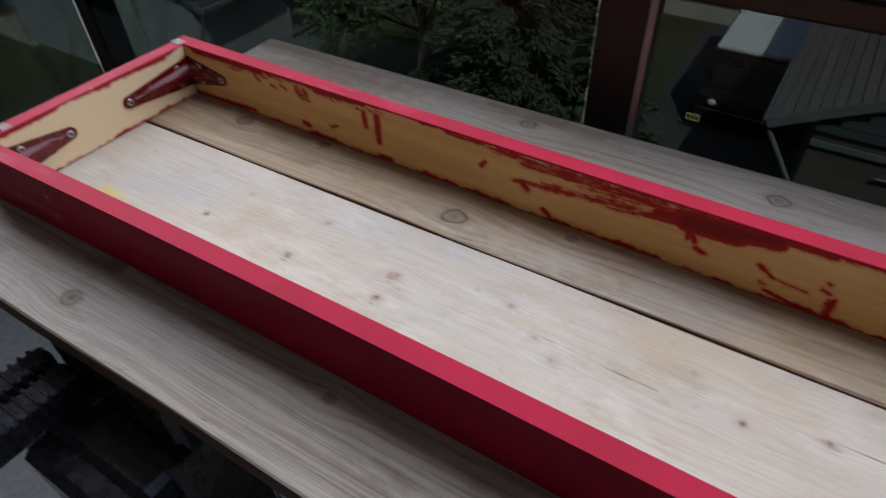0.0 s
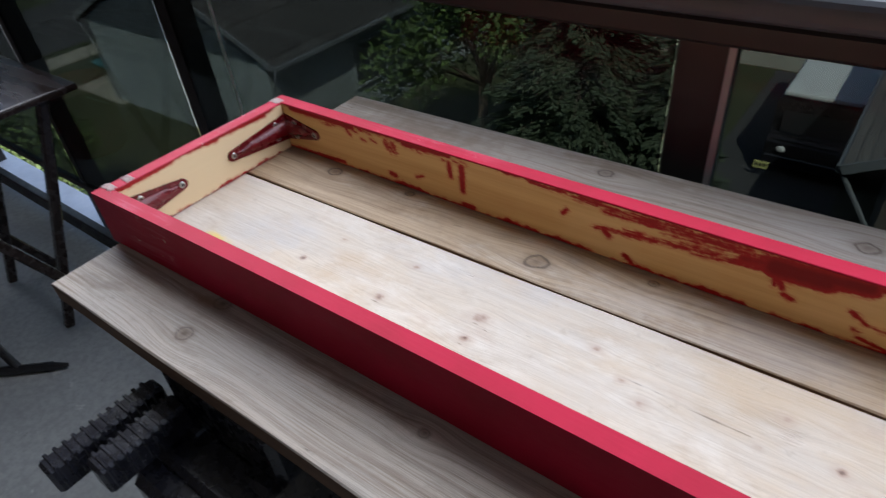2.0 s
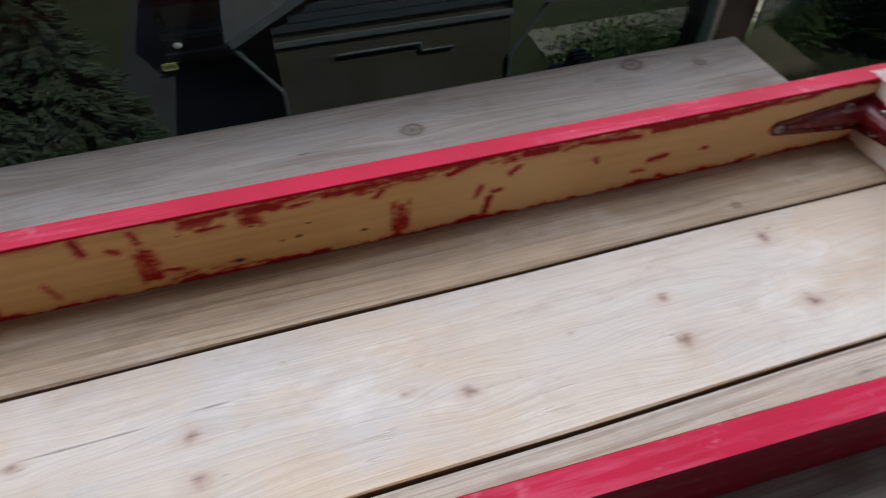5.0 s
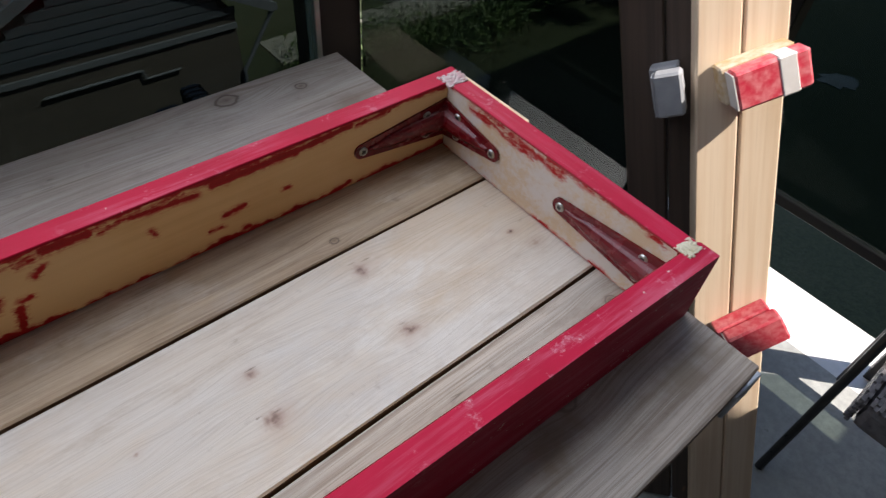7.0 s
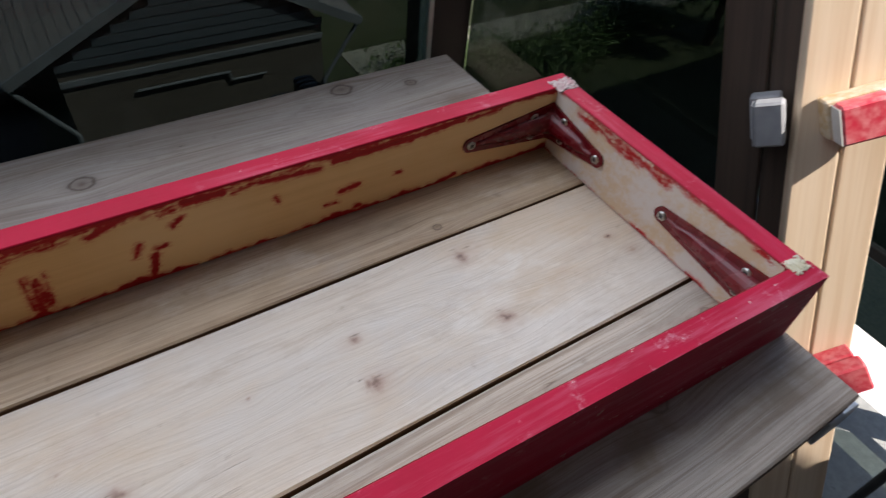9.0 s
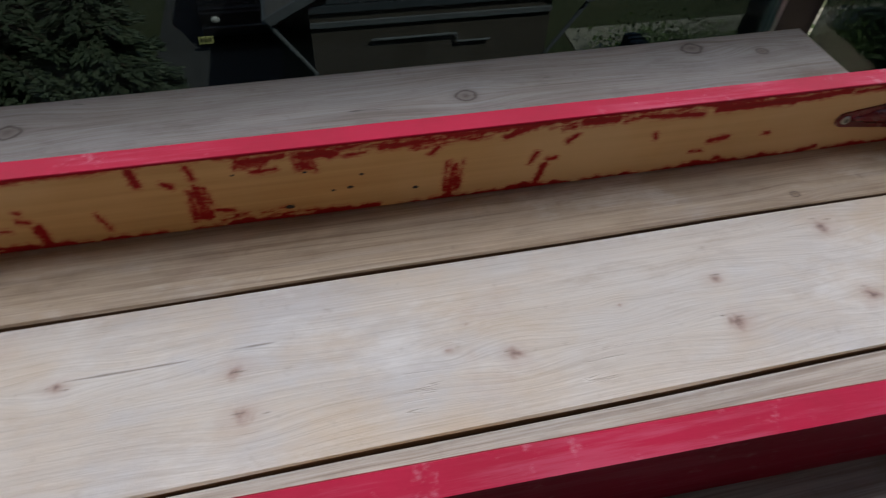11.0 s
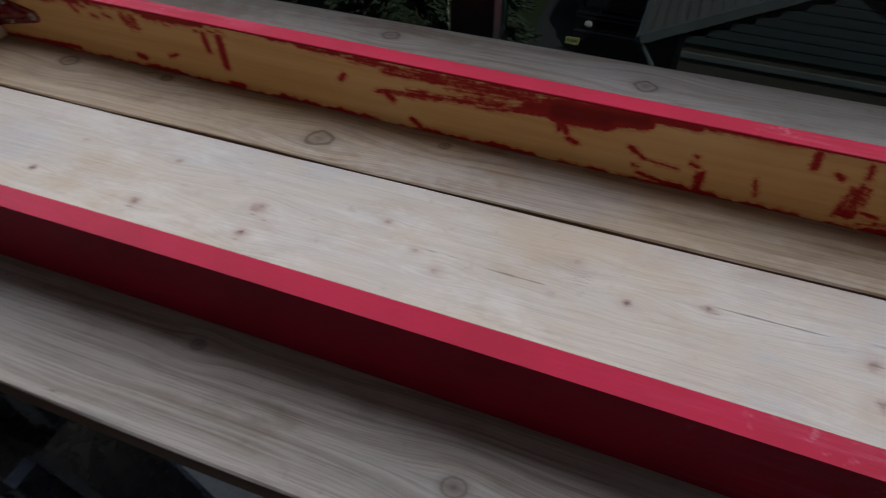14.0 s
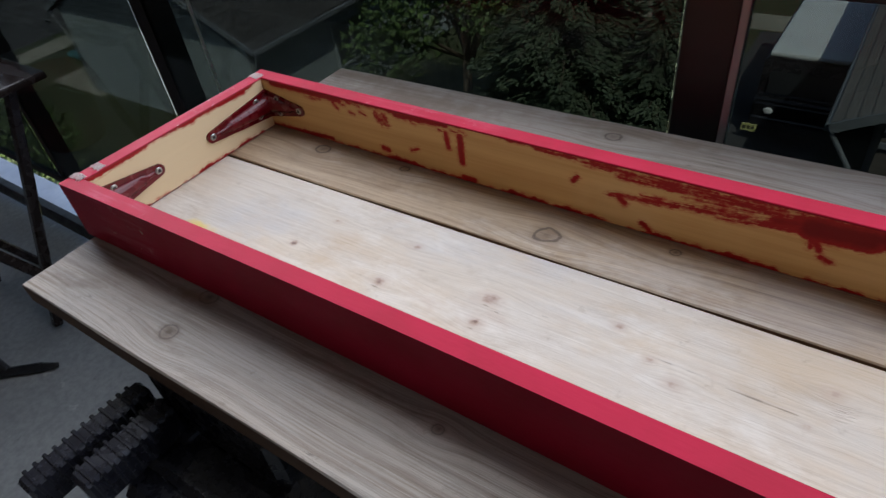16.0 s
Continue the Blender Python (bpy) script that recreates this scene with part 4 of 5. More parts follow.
# ---- sawhorses under the planks ----
def sawhorse():
    horse = empty("sawhorse", None, "black plastic folding sawhorse with ribbed top", "sawhorse", "sawhorses under the bench")
    top = BENCH - 0.0215
    part("beam", box((-0.060, -0.185, top - 0.10), (0.085, 0.30, top), 0.006), BLACK_PLASTIC, horse)
    for x0, x1, y0 in ((-0.086, -0.066, -0.292), (-0.054, -0.030, -0.268)):
        bm = box((x0, y0, top - 0.065), (x1, -0.186, top - 0.034), 0.003)
        jaw = part("ribbed_jaw", bm, BLACK_PLASTIC, horse, "ribbed black plastic jaw")
        y = y0 + 0.006
        while y < -0.190:
            part("rib", box((x0 - 0.0008, y, top - 0.062), (x1 + 0.0008, y + 0.0034, top - 0.0330), 0.0008), BLACK_PLASTIC, jaw)
            y += 0.0080
    part("jaw_bracket", box((-0.085, -0.225, top - 0.16), (0.080, -0.180, top - 0.066), 0.006), BLACK_PLASTIC, horse)
    part("side_panel", box((-0.050, -0.250, 0.30), (0.078, -0.190, top - 0.075), 0.008), BLACK_PLASTIC, horse)
    for sx in (-1, 1):
        for y in (-0.17, 0.24):
            bm = bmesh.new()
            m = Matrix.Translation((0.012 + sx * 0.05, y, top - 0.06)) @ Matrix.Rotation(sx * -0.22, 4, "Y")
            box((-0.022, -0.03, -(top - 0.06) / math.cos(0.22) + 0.006), (0.022, 0.03, 0.0), 0.006, bm, m)
            part("leg", bm, BLACK_PLASTIC, horse)
    part("spreader", box((-0.17, -0.02, 0.28), (0.19, 0.02, 0.30), 0.003), BLACK_PLASTIC, horse)
    return horse


horse = sawhorse()
horse.matrix_world = Matrix.Translation((-0.560, 0.0, 0))
copy_thing(horse, Matrix.Translation((0.34, 0.10, 0)) @ Matrix.Rotation(math.pi, 4, "Z"))


# ---- bin with an offcut beyond the bench end ----
def bin_with_rim(m):
    """A tapered open-topped plastic bin with a rolled rim."""
    bn = empty("plastic_bin", m, "black plastic bin standing on the floor beside the bench", "bin")
    bm = bmesh.new()
    prof = [(0.80, 0.002), (0.84, 0.02), (1.0, 0.668), (0.96, 0.668), (0.80, 0.03)]
    rings = []
    for f, z in prof:
        ring = []
        for q, (cx, cy) in enumerate(((1, 1), (-1, 1), (-1, -1), (1, -1))):
            for a in np.linspace(q * math.pi / 2, (q + 1) * math.pi / 2, 5):
                ring.append(bm.verts.new((f * (cx * 0.040 + 0.035 * math.cos(a)), f * (cy * 0.050 + 0.035 * math.sin(a)), z)))
        rings.append(ring)
    for p, q in zip(rings, rings[1:]):
        for i in range(20):
            bm.faces.new((p[i], p[(i + 1) % 20], q[(i + 1) % 20], q[i]))
    bm.faces.new(rings[0][::-1])
    bm.faces.new(rings[-1])
    part("pail", bm, BLACK_METAL, bn)
    for y in (-0.085, 0.085):
        part("rim", box((-0.076, y - 0.006, 0.655), (0.076, y + 0.006, 0.6815), 0.004), BLACK_METAL, bn)
    return bn


bin_with_rim(Matrix.Translation((0.660, 0.205, 0)))
thing("plank_offcut", box((-0.050, -0.058, 0.0), (0.050, 0.058, 0.018), 0.0015), PLANK_SIDE_PALE, Matrix.Translation((0.675, 0.245, 0.682)), "short greyish pine plank offcut lying on the bin", "plank offcut")

# ---- boards leaning at the east end ----
def leaning_boards(base, along, across, label, n_cleats, group, tall=0.043, wood=None, face=None):
    """Two long pine boards held together by painted cross blocks, leaning on the railing."""
    up = Vector(along).normalized()
    w = Vector(across)
    w = (w - up * w.dot(up)).normalized()
    nrm = w.cross(up)
    m = Matrix.Translation(base) @ Matrix((w, -nrm, up)).transposed().to_4x4()
    lb = empty("board_panel", m, label, "boards", group)
    for x0, x1 in ((0.0, 0.0505), (0.0523, 0.1020)):
        part("board", box((x0, 0.0, 0.0), (x1, 0.019, 1.18), 0.0025), wood or BOARD_PINE, lb)
    for z, x0, x1, tilt, rear in n_cleats:
        cm = Matrix.Translation((0, 0, z)) @ Matrix.Rotation(tilt, 4, "Y")
        back = part("block", box((x0 - 0.006, -0.024, 0.0), (x1 - 0.005, -0.0005, tall + 0.002), 0.002, None, cm), rear, lb, "rough wooden block")
        front = part("block", box((x0, -0.048, -0.002), (x1, -0.0245, tall), 0.003, None, cm), face or BLOCK_RED, lb, "paint-spattered block with bare end")
        box_end = box((x0 - 0.0015, -0.047, 0.0), (x0, -0.0255, tall - 0.002), 0.0, None, cm)
        part("block_end", box_end, BLOCK_WHITE if face is None else face, front, "white block end")
        if rear is BLOCK_END:
            part("bare_band", box((x0 + 0.046, -0.0490, -0.0025), (x0 + 0.066, -0.0235, tall + 0.0005), 0.002, None, cm), BLOCK_WHITE, front, "rubbed whitish band")
    return lb


leaning_boards((0.899, -0.224, 0.0), (-0.012, 0.300, 0.715), (0.80, -0.60, 0.20), "two pale pine boards joined by red blocks, leaning on railing", [(0.778, 0.032, 0.112, -0.20, BLOCK_END), (0.400, 0.050, 0.125, -0.40, BLOCK_RED)], "leaning board panels")
# rear panel: darker materials carry the shade it stands in
leaning_boards((0.880, -0.128, 0.0), (-0.012, 0.300, 0.715), (0.47, -0.80, 0.34), "two brown boards with white block leaning on railing, coloured as in shade", [(0.735, 0.046, 0.078, -0.10, BLOCK_GREY)], "leaning board panels", 0.050, BOARD_BROWN, BLOCK_GREY)


# ---- wicker chair at the east end ----
def wicker_chair(m):
    ch = empty("wicker_chair", m, "charcoal woven wicker chair with thin black metal legs", "chair")
    bm = box((0.006, -0.50, 0.372), (0.50, -0.006, 0.42), 0.012, seg=2)
    part("seat", bm, WICKER, ch)
    weave = bmesh.new()
    for i in range(46):
        for j in range(10):
            x, z = 0.006 + i * 0.0107, 0.374 + j * 0.005
            off = 0.0035 if (i + j) % 2 else 0.0
            box((x, -0.004 + off, z), (x + 0.0115, 0.002 + off, z + 0.0042), 0.0, weave)
    for i in range(24):
        for j in range(92):
            x, yy = 0.006 + i * 0.0205 + 0.010 * (j % 2), -0.008 - j * 0.0053
            box((x, yy - 0.0046, 0.4185), (x + 0.0185, yy, 0.4225 + 0.0012 * ((i + j // 2) % 2)), 0.0, weave)
    part("weave", weave, WICKER, ch, "woven wicker strands")
    back = box((0.46, -0.50, 0.42), (0.50, -0.006, 0.86), 0.012, seg=2)
    part("backrest", back, WICKER, ch)
    for x, y, dx in ((0.135, 0.022, 0.14), (0.03, -0.47, -0.03), (0.46, 0.015, 0.03), (0.46, -0.47, 0.03)):
        part("leg", rod((x + 0.10 * (dx > 0.1), y, 0.41), (x - 0.0, y, 0.0), 0.008), BLACK_METAL, ch)
    return ch


wicker_chair(Matrix.Translation((0.968, -0.262, 0)))


# ---- tray table and odds and ends at the west side ----
def tray_table():
    tb = empty("tray_table", Matrix.Translation((-1.935, -0.012, 0)), "dark walnut folding tray table with crossed legs", "table")
    part("tabletop", box((-0.30, -0.25, 0.645), (0.27, 0.25, 0.662), 0.005, seg=2), TRAY_WOOD, tb)
    for x in (-0.20, 0.155):
        part("leg", box((-0.011, -0.012, -0.375), (0.011, 0.012, 0.345), 0.004, None, Matrix.Translation((x + 0.01, 0.105, 0.343)) @ Matrix.Rotation(-0.27, 4, "X") @ Matrix.Rotation(0.16, 4, "Y") @ Matrix.Diagonal((1, 1, 0.93, 1))), TRAY_WOOD, tb)
    for x in (-0.225, 0.18):
        part("leg", box((-0.011, -0.012, -0.36), (0.011, 0.012, 0.345), 0.004, None, Matrix.Translation((x, -0.02, 0.325)) @ Matrix.Rotation(0.45, 4, "X")), TRAY_WOOD, tb)
    return tb


tray_table()


def folding_stool():
    st = empty("folding_stool", Matrix.Translation((-1.93, -0.318, 0)), "black metal folding stool beside the tray table", "stool")
    part("foot", rod((0.215, 0.215, 0.013), (-0.06, -0.02, 0.013), 0.0125), BLACK_METAL, st)
    part("foot_cap", rod((0.245, 0.240, 0.012), (0.205, 0.206, 0.013), 0.006, r2=0.0135), BLACK_METAL, st)
    part("leg", rod((0.15, 0.16, 0.015), (-0.22, 0.12, 0.42), 0.011), BLACK_METAL, st)
    part("leg", rod((0.11, 0.125, 0.015), (-0.26, 0.085, 0.42), 0.009), BLACK_METAL, st)
    part("leg", rod((-0.30, 0.12, 0.013), (0.0, 0.06, 0.42), 0.011), BLACK_METAL, st)
    part("seat", box((-0.36, -0.12, 0.42), (0.04, 0.22, 0.45), 0.012, seg=2), BLACK_PLASTIC, st)
    return st


folding_stool()


def bucket():
    bk = empty("bucket", Matrix.Translation((-2.80, 0.0, 0)), "dull red plastic bucket on the concrete floor", "bucket")
    bm = bmesh.new()
    prof = [(0.0, 0.002), (0.105, 0.002), (0.112, 0.01), (0.14, 0.27), (0.149, 0.272), (0.149, 0.285), (0.137, 0.285), (0.108, 0.02), (0.0, 0.014)]
    rings = [[bm.verts.new((r * math.cos(a), r * math.sin(a), z)) for a in np.linspace(0, 2 * math.pi, 29)[:-1]] for r, z in prof]
    for p, q in zip(rings, rings[1:]):
        for i in range(28):
            bm.faces.new((p[i], p[(i + 1) % 28], q[(i + 1) % 28], q[i]))
    bmesh.ops.remove_doubles(bm, verts=bm.verts[:], dist=1e-5)
    bmesh.ops.recalc_face_normals(bm, faces=bm.faces[:])
    part("pail", bm, BUCKET_RED, bk, smooth=True)
    bm = bmesh.new()
    pts = [Vector((0.147 * math.cos(a), 0.02, 0.265 - 0.11 * math.sin(a))) + Vector((0, -0.13 * math.sin(a), 0)) for a in np.linspace(0, math.pi, 15)]
    for p, q in zip(pts, pts[1:]):
        rod(p, q, 0.003, bm, 6)
    part("bail", bm, ZINC, bk)
    return bk


bucket()


strip = thing("metal_strip", box((0.528, -0.173, BENCH - 0.046), (0.560, -0.1685, BENCH - 0.0203), 0.001), ZINC, label="short galvanised steel strip fixed under the front plank", category="metal strip")


# ---- outside, seven metres below ----
GROUND = -6.9
bm = bmesh.new()
bmesh.ops.create_grid(bm, x_segments=60, y_segments=60, size=400)
thing("ground", bm, LAWN, Matrix.Translation((0, 300, GROUND)), "patchy mown lawn running to the far trees", "lawn", kind="structure")


def strip(name, x0, y0, x1, y1, material, label, category, lift=0.03):
    thing(name, box((x0, y0, GROUND - 0.1), (x1, y1, GROUND + lift), 0.01), material, label=label, category=category, kind="structure")


strip("pavement", 6.2, 11.9, 60, 13.1, PATH_CONCRETE, "sunlit concrete path across the lawn", "path")
strip("pavement", -9.0, 19.6, 2.0, 20.8, PATH_CONCRETE, "pale concrete path behind the van", "path", 0.034)
strip("driveway", -3.4, 10.5, -0.6, 19.5, ASPHALT, "dark asphalt driveway beside the garage", "driveway", 0.02)
strip("road", -80, 30, 80, 38, ASPHALT, "asphalt street beyond the gardens", "road", 0.02)
strip("pavement", -27.5, -10, -26.2, 29.5, PATH_CONCRETE, "pale concrete pavement beside the street", "pavement")
strip("road", -36, -40, -28.2, 29.9, ASPHALT, "asphalt side street", "road", 0.021)
strip("pavement", -23.5, 8.2, -20.5, 9.6, PATH_CONCRETE, "pale concrete garden slab", "path", 0.036)


def house(name, cx, y0, y1, half, wall_h, rise, over, wall_mat, gable_mat, roof_mat, label, windows=(), trim=True, inset=0.0):
    """A gabled house with its ridge along y: walls, gables, roof courses, trim and windows."""
    hs = empty(name, Matrix.Translation((cx, y0, GROUND)), label, "house")
    L = y1 - y0
    w = half - over
    fo = 0.14
    part("wall", box((-w, fo, 0.0), (w, L - fo, wall_h)), wall_mat, hs)
    slope = rise / half
    for y, d in ((fo - 0.03, 1), (L - fo + 0.03, -1)):
        bm = prism([(-w, 0), (w, 0), (0, slope * w)], 0.08, None, Matrix(((1, 0, 0, 0), (0, 0, -d, y + 0.08 * (d > 0)), (0, 1, 0, wall_h), (0, 0, 0, 1))))
        bmesh.ops.recalc_face_normals(bm, faces=bm.faces[:])
        part("gable", bm, gable_mat, hs)
        g = bmesh.new()
        n = max(6, int(slope * w / 0.14))
        for i in range(n):
            z = slope * w * i / n
            hw = (slope * w - z) / slope
            box((-hw, y - 0.03 if d > 0 else y + 0.02, wall_h + z), (hw, y - 0.012 if d > 0 else y + 0.03, wall_h + z + 0.115), 0.0, g)
        part("siding", g, gable_mat, hs, "horizontal lap siding")
    for sx in (-1, 1):
        bm = bmesh.new()
        n = 18
        run = math.hypot(half, rise)
        for i in range(n):
            f0, f1 = i / n, (i + 1) / n
            k = int(L / 0.9) + 1
            for j in range(k):
                ya, yb = L * j / k, L * (j + 1) / k
                z0, z1 = wall_h + rise * f0 - over * slope * 0, wall_h + rise * f1
                x0, x1 = sx * half * (1 - f0), sx * half * (1 - f1)
                lift = 0.05 + 0.018
                v = [bm.verts.new(p) for p in ((x0, ya, z0 + lift), (x0, yb - 0.012, z0 + lift), (x1, yb - 0.012, z1 + 0.05), (x1, ya, z1 + 0.05), (x0, ya, z0), (x0, yb - 0.012, z0), (x1, yb - 0.012, z1), (x1, ya, z1))]
                for q in ((0, 1, 2, 3), (7, 6, 5, 4), (0, 4, 5, 1), (1, 5, 6, 2), (2, 6, 7, 3), (3, 7, 4, 0)):
                    bm.faces.new([v[t] for t in q])
        bmesh.ops.recalc_face_normals(bm, faces=bm.faces[:])
        part("roof", bm, roof_mat, hs, "shingled roof slope")
        if trim:
            for y in (-0.02, L):
                a, b = Vector((sx * half, y, wall_h + 0.0)), Vector((0, y, wall_h + rise))
                m = Matrix.Translation(a) @ (b - a).to_track_quat("X", "Z").to_matrix().to_4x4()
                part("rake_board", box((0, -0.02, -0.09), ((b - a).length, 0.02, 0.05), 0.0, None, m), TRIM_GREY, hs)
            part("gutter", box((sx * half - 0.06, 0, wall_h - 0.10), (sx * half + 0.06, L, wall_h + 0.03), 0.02), TRIM_GREY, hs)
            bm = rod((sx * half, 0.06, wall_h - 0.06), (sx * w, fo - 0.05, wall_h - 1.0), 0.035, None, 8)
            rod((sx * w, fo - 0.05, wall_h - 1.0), (sx * w, fo - 0.05, 0.1), 0.035, bm, 8)
            part("downspout", bm, TRIM_GREY, hs)
    for side, u, z, ww, hh in windows:
        if side == "front":
            m = Matrix.Translation((u, fo - 0.05, z))
        else:
            m = Matrix.Translation((w + 0.05, u, z)) @ Matrix.Rotation(radians(90), 4, "Z")
        win = empty("window")
        win.parent = hs
        win.matrix_local = m
        bm = bmesh.new()
        for lo, hi in (((-ww / 2 - 0.07, -0.03, -0.07), (ww / 2 + 0.07, 0.03, 0.0)), ((-ww / 2 - 0.07, -0.03, hh), (ww / 2 + 0.07, 0.03, hh + 0.07)), ((-ww / 2 - 0.07, -0.03, 0.0), (-ww / 2, 0.03, hh)), ((ww / 2, -0.03, 0.0), (ww / 2 + 0.07, 0.03, hh)), ((-0.02, -0.02, 0), (0.02, 0.02, hh))):
            box(lo, hi, 0.0, bm)
        part("window_frame", bm, SIDING_PALE, win)
        part("pane", box((-ww / 2, -0.008, 0), (ww / 2, 0.008, hh)), WINDOW_DARK, win)
    return hs


garage = house("garage", 2.0, 8.60, 18.0, 2.54, 3.26, 1.30, 0.62, BRICK_DARK, SIDING_BLUE, ROOF_GREY, "dark brick garage with grey-blue gable and brown shingle roof")
part("band", box((-1.92, 0.085, 3.02), (1.92, 0.125, 3.10)), TRIM_GREY, garage, "pale metal trim band")
bm = rod((-1.0, 0.09, 2.76), (0.35, 0.09, 2.76), 0.022, None, 8)
rod((0.35, 0.09, 2.76), (0.38, 0.09, 2.62), 0.022, bm, 8)
rod((0.38, 0.09, 2.62), (0.92, 0.09, 2.62), 0.018, bm, 8)
part("conduit", bm, TRIM_GREY, garage, "grey metal conduit")
house("house", -16.8, 8.3, 22.0, 4.7, 2.70, 2.0, 0.5, SIDING_PALE, SIDING_BLUE, ROOF_DARK, "house with pale siding and dark shingle roof", [("side", 3.6, 1.0, 1.2, 1.1), ("side", 7.5, 1.0, 1.2, 1.1)])
house("house", -17.5, 24.0, 29.0, 3.2, 2.8, 1.7, 0.4, SIDING_PALE, SIDING_PALE, ROOF_GREY, "small pale house beyond the trees", [("front", -1.2, 1.0, 0.9, 1.2), ("front", 1.2, 1.0, 0.9, 1.2)])
house("house", -9.6, 22.5, 28.5, 3.6, 3.0, 1.8, 0.4, BRICK_RED, BRICK_RED, ROOF_DARK, "red-brown house beyond the trees", [("front", 0.0, 1.0, 1.0, 1.2)])
house("house", 22.0, 19.0, 30.0, 5.0, 2.8, 2.1, 0.5, BRICK_DARK, SIDING_BLUE, ROOF_DARK, "dark brick house beyond the lawn", [("front", -2.0, 1.0, 1.2, 1.2), ("front", 2.0, 1.0, 1.2, 1.2)])


def van():
    v = empty("van", Matrix.Translation((-1.42, 13.4, GROUND + 0.02)), "parked black van with a white roof", "van")
    side = [(0, 0.35), (0, 0.95), (0.15, 1.05), (0.35, 1.78), (4.3, 1.82), (4.45, 1.1), (4.5, 0.35)]
    m = Matrix(((0, 0, 1, -0.86), (1, 0, 0, 0), (0, 1, 0, 0), (0, 0, 0, 1)))
    bm = prism(side, 1.72, None, m)
    bmesh.ops.recalc_face_normals(bm, faces=bm.faces[:])
    bmesh.ops.bevel(bm, geom=bm.edges[:], offset=0.05, segments=2, affect="EDGES")
    part("body", bm, VAN_BLACK, v)
    part("roof", box((-0.80, 0.42, 1.79), (0.80, 4.2, 1.90), 0.05, seg=2), VAN_WHITE, v, "white roof panel")
    part("rear_window", box((-0.66, 0.09, 1.14), (0.66, 0.115, 1.62), 0.0, None, Matrix.Translation((0, 0.10, 0)) @ Matrix.Shear("XZ", 4, (0, 0)) @ Matrix.Translation((0, -0.1, 0))), WINDOW_DARK, v)
    plate = part("number_plate", box((-0.98, -0.075, 0.24), (-0.66, -0.052, 0.42), 0.004), PLATE_YELLOW, v, "pale yellow plate")
    for i in range(3):
        part("bar", box((-0.94 + i * 0.09, -0.078, 0.30), (-0.89 + i * 0.09, -0.0748, 0.37)), BLACK_METAL, plate)
    lamp = bmesh.new()
    bmesh.ops.create_uvsphere(lamp, u_segments=12, v_segments=8, radius=0.10, matrix=Matrix.Translation((-0.52, -0.03, 0.78)) @ Matrix.Diagonal((1, 0.4, 0.8, 1)))
    part("lamp", lamp, LAMP_CLEAR, v, "clear lamp", smooth=True)
    for x in (-0.84, 0.84):
        for y in (0.8, 3.6):
            tyre = rod((x - 0.1, y, 0.33), (x + 0.1, y, 0.33), 0.33, None, 20)
            w = part("wheel", tyre, BLACK_PLASTIC, v)
            part("rim", rod((x - 0.105, y, 0.33), (x + 0.105, y, 0.33), 0.19, None, 14), ZINC, w)
    part("bumper", box((-0.85, -0.05, 0.36), (0.85, 0.05, 0.62), 0.03), BLACK_PLASTIC, v)
    return v


van()


def spruce(m, height, radius, seed):
    """A spruce: tapered trunk, drooping limbs in whorls, and needle sprays as small solid blades."""
    rng = random.Random(seed)
    tr = empty("spruce_tree", m, "dense grey-green spruce tree", "tree")
    part("trunk", rod((0, 0, 0), (0, 0, height * 0.98), 0.17, None, 10, 0.015), BARK, tr)
    limbs = bmesh.new()
    verts, faces = [], []
    z = 0.5
    while z < height - 0.15:
        f = 1 - z / height
        reach = radius * (f ** 0.8)
        for k in range(13):
            a = rng.uniform(0, 2 * math.pi)
            r = reach * rng.uniform(0.75, 1.08)
            tip = Vector((math.cos(a) * r, math.sin(a) * r, z - 0.18 * r + rng.uniform(-0.08, 0.08)))
            root = Vector((0, 0, z + 0.12))
            if r > 0.3:
                rod(root, tip, 0.022 * f + 0.006, limbs, 5, 0.004)
            side = Vector((-math.sin(a), math.cos(a), 0))
            n = int(14 + 100 * r)
            for i in range(n):
                s = 0.18 + 0.85 * (i + rng.random()) / n
                c = root.lerp(tip, min(s, 1.0)) + side * rng.uniform(-0.34, 0.34) * r * 0.62 * (1.1 - 0.6 * s) + Vector((0, 0, rng.uniform(-0.10, 0.05)))
                d = (Vector((math.cos(a), math.sin(a), -0.25)) + side * rng.uniform(-0.9, 0.9)).normalized()
                ln, wd = rng.uniform(0.07, 0.14), rng.uniform(0.022, 0.038)
                sd = d.cross(Vector((rng.uniform(-0.5, 0.5), rng.uniform(-0.5, 0.5), 1))).normalized()
                up = d.cross(sd)
                b = len(verts)
                verts += [tuple(c - sd * wd), tuple(c + sd * wd), tuple(c + up * wd), tuple(c + d * ln)]
                faces += [(b, b + 1, b + 2), (b, b + 3, b + 1), (b + 1, b + 3, b + 2), (b + 2, b + 3, b)]
        z += 0.19
    part("limbs", limbs, BARK, tr)
    me = bpy.data.meshes.new("crown")
    me.from_pydata(verts, [], faces)
    me.materials.append(SPRUCE)
    ob = new("crown", me)
    ob.parent = tr
    return tr


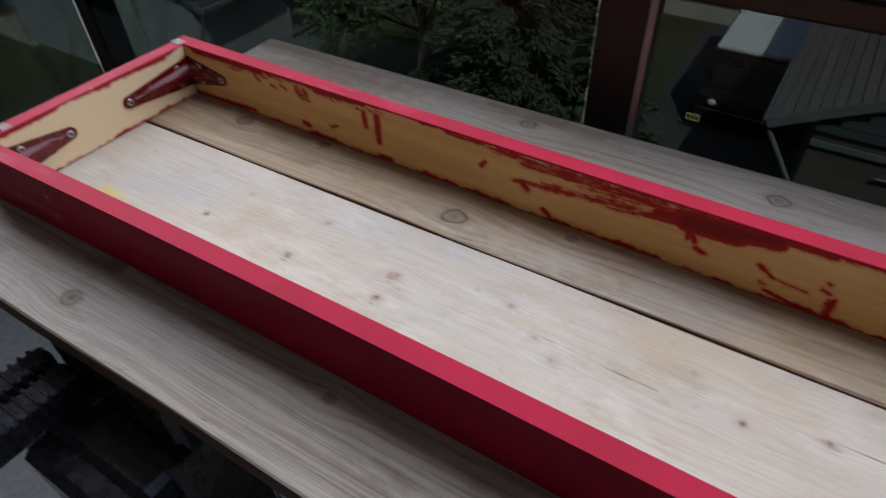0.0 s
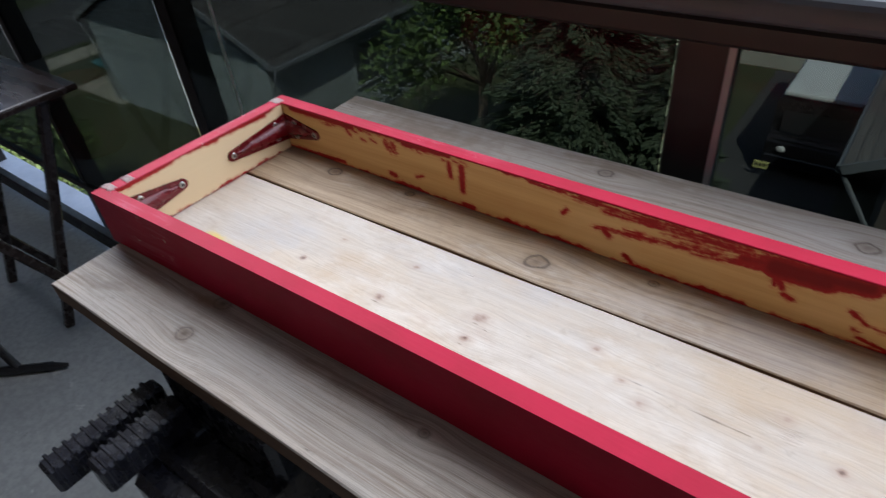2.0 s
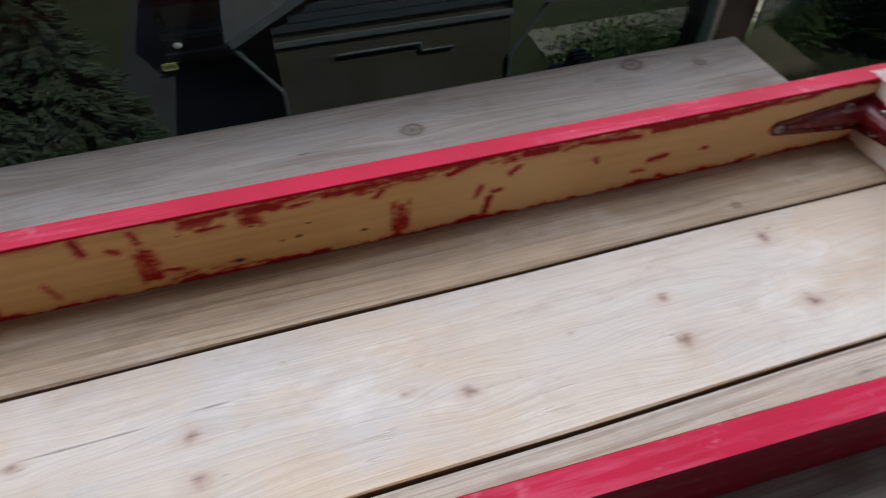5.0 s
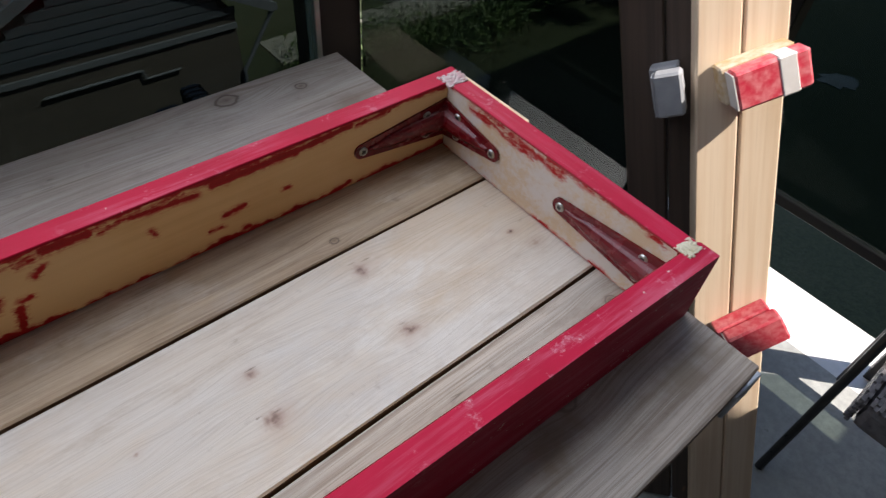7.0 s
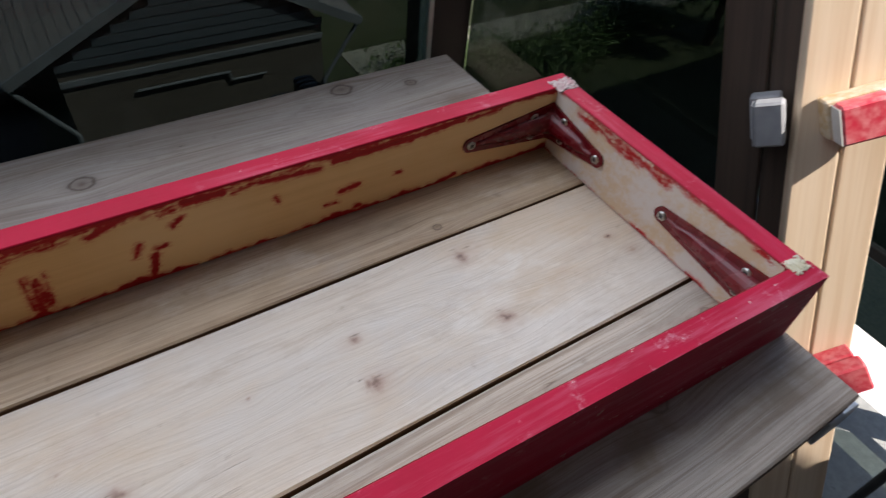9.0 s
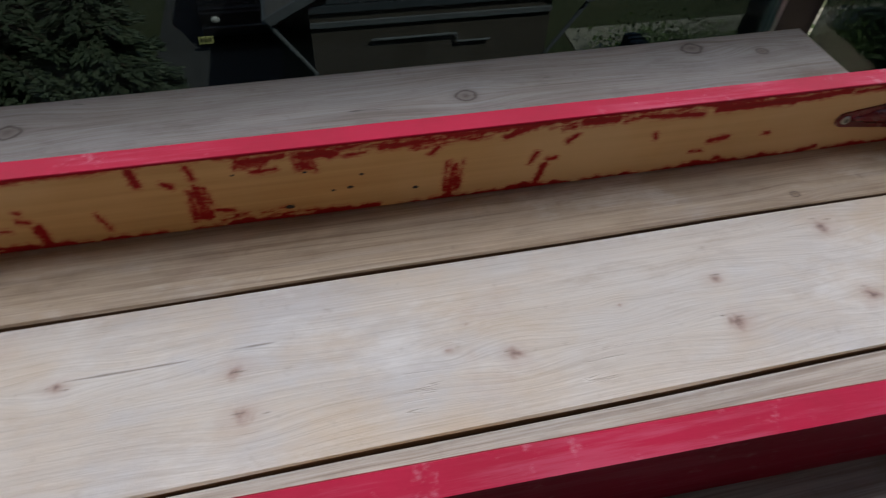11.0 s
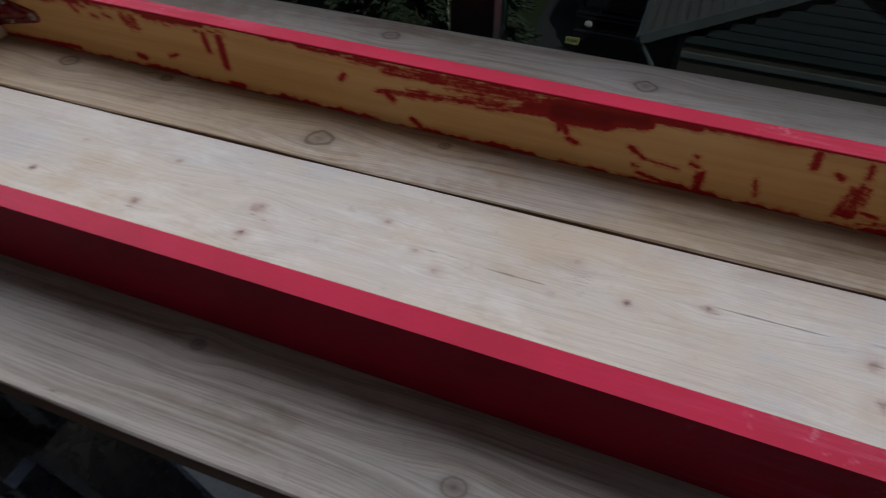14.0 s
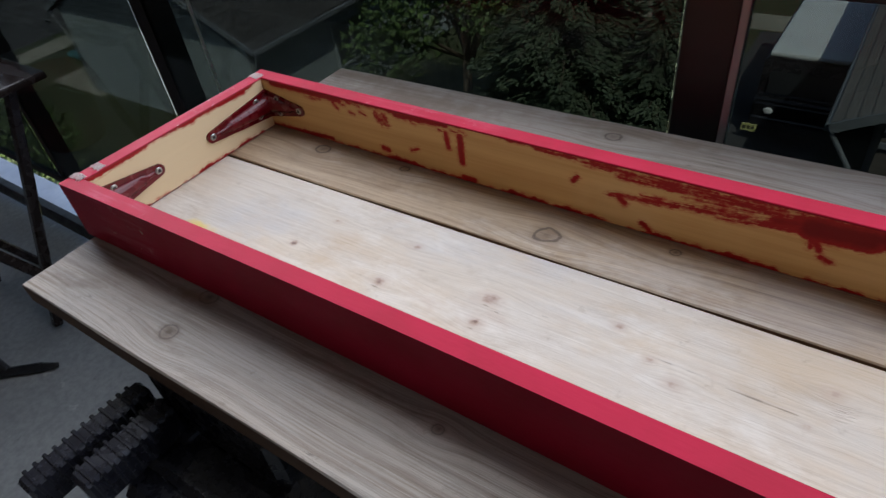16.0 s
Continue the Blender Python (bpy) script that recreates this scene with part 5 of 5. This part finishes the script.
def leafy_tree(m, height, radius, seed, n=7500, name="leafy_tree", label="green broad-leaved tree with a full crown"):
    rng = random.Random(seed)
    tr = empty(name, m, label, "tree")
    trunk = rod((0, 0, 0), (0.1, 0.05, height * 0.55), 0.16, None, 10, 0.08)
    limbs = bmesh.new()
    tips = []
    for k in range(16):
        a, e = rng.uniform(0, 2 * math.pi), rng.uniform(0.2, 1.3)
        r = radius * rng.uniform(0.45, 0.95)
        tip = Vector((math.cos(a) * math.cos(e) * r, math.sin(a) * math.cos(e) * r, height * 0.52 + math.sin(e) * height * 0.45))
        rod((0.08, 0.04, height * rng.uniform(0.3, 0.52)), tip, 0.05, limbs, 6, 0.012)
        tips.append((tip, rng.uniform(0.35, 0.6) * radius))
    part("trunk", trunk, BARK, tr)
    part("limbs", limbs, BARK, tr)
    verts, faces = [], []
    for i in range(n):
        c, r = tips[rng.randrange(len(tips))]
        p = Vector((rng.gauss(0, 1), rng.gauss(0, 1), rng.gauss(0, 0.8)))
        p = c + p.normalized() * r * (rng.random() ** 0.6) - Vector((0, 0, 0.35 * r))
        q = Euler((rng.uniform(-0.9, 0.9), rng.uniform(-0.9, 0.9), rng.uniform(0, 6.28))).to_matrix()
        s = rng.uniform(0.05, 0.10)
        b = len(verts)
        verts += [tuple(p + q @ Vector(v) * s) for v in ((-1, 0, 0), (-0.2, -0.55, 0.12), (1.1, 0, 0), (-0.2, 0.55, 0.12))]
        faces += [(b, b + 1, b + 2), (b, b + 2, b + 3)]
    me = bpy.data.meshes.new("crown")
    me.from_pydata(verts, [], faces)
    me.materials.append(LEAFY)
    ob = new("crown", me)
    ob.parent = tr
    return tr


spruce(Matrix.Translation((-4.6, 9.0, GROUND)), 6.5, 3.1, 1)
spruce(Matrix.Translation((-2.9, 8.6, GROUND)), 5.0, 1.6, 2)
leafy_tree(Matrix.Translation((-7.9, 10.6, GROUND)), 5.2, 2.2, 3, 12000)
leafy_tree(Matrix.Translation((-6.6, 15.4, GROUND)), 6.0, 2.4, 4)
leafy_tree(Matrix.Translation((-11.5, 20.5, GROUND)), 5.4, 2.3, 5)
leafy_tree(Matrix.Translation((10.5, 17.5, GROUND)), 4.6, 2.2, 6)
leafy_tree(Matrix.Translation((16.0, 9.6, GROUND)), 3.4, 2.0, 7)
leafy_tree(Matrix.Translation((-22.0, 14.0, GROUND)), 5.0, 2.3, 8)
leafy_tree(Matrix.Translation((-15.0, 3.4, GROUND)), 3.0, 1.8, 9, 3500)

# low shrub border beside the path
rng = random.Random(12)
verts, faces = [], []
for i in range(7000):
    t = rng.random()
    c = Vector((6.4 + 9.0 * t, 10.9 + 0.5 * math.sin(t * 9), 0.25))
    p = c + Vector((rng.gauss(0, 0.35), rng.gauss(0, 0.45), abs(rng.gauss(0, 0.26))))
    q = Euler((rng.uniform(-1, 1), rng.uniform(-1, 1), rng.uniform(0, 6.28))).to_matrix()
    s = rng.uniform(0.04, 0.08)
    b = len(verts)
    verts += [tuple(p + q @ Vector(v) * s) for v in ((-1, 0, 0), (0, -0.5, 0.1), (1, 0, 0), (0, 0.5, 0.1))]
    faces += [(b, b + 1, b + 2), (b, b + 2, b + 3)]
me = bpy.data.meshes.new("shrubs")
me.from_pydata(verts, [], faces)
me.materials.append(LEAFY)
tagged(new("shrubs", me), "dark green low shrub border beside the path", "shrubs", kind="stuff").location = (0, 0, GROUND)

# pale patch on the lawn, a thin ragged slab
rng = random.Random(5)
bm = prism([(math.cos(a) * 0.62 * rng.uniform(0.6, 1.1), math.sin(a) * 0.45 * rng.uniform(0.5, 1.1)) for a in np.linspace(0, 2 * math.pi, 19)[:-1]], 0.02)
thing("pale_lawn_patch", bm, STONE, Matrix.Translation((17.6, 3.8, GROUND)) @ Matrix.Rotation(-0.8, 4, "Z"), "ragged pale grey patch on the lawn", "sheet")

# stakes in the lawn
for x, y in ((8.42, 4.72), (8.5, 4.18)):
    thing("stake", box((-0.03, -0.03, 0.0), (0.03, 0.03, 0.55), 0.006), BLOCK_WHITE, Matrix.Translation((x, y, GROUND)), "white wooden stake in the lawn", "stake", "stakes in the lawn")
thing("tarpaulin", box((-0.9, -0.5, 0.0), (0.9, 0.5, 0.16), 0.06, seg=2), TEAL, Matrix.Translation((-24.3, 10.2, GROUND)), "teal tarpaulin on the far lawn", "tarpaulin")

# far belt of trees round the gardens
rng = random.Random(21)
verts, faces = [], []
for i in range(26000):
    a = rng.uniform(-1.75, 1.75)
    d = 62 + 10 * rng.random() + 5 * math.sin(a * 7)
    h = 5.5 + 2.5 * math.sin(a * 13.0) + 1.5 * math.sin(a * 31 + 1)
    p = Vector((math.sin(a) * d, math.cos(a) * d, h * rng.random() ** 0.7))
    q = Euler((rng.uniform(-1.2, 1.2), rng.uniform(-1.2, 1.2), rng.uniform(0, 6.28))).to_matrix()
    s = rng.uniform(0.4, 0.9)
    b = len(verts)
    verts += [tuple(p + q @ Vector(v) * s) for v in ((-1, 0, 0), (0, -0.7, 0.1), (1, 0, 0), (0, 0.7, 0.1))]
    faces += [(b, b + 1, b + 2), (b, b + 2, b + 3)]
me = bpy.data.meshes.new("far_woods")
me.from_pydata(verts, [], faces)
me.materials.append(LEAFY)
tagged(new("far_woods", me), "far belt of green trees behind the houses", "woods", kind="stuff").location = (0, 0, GROUND)
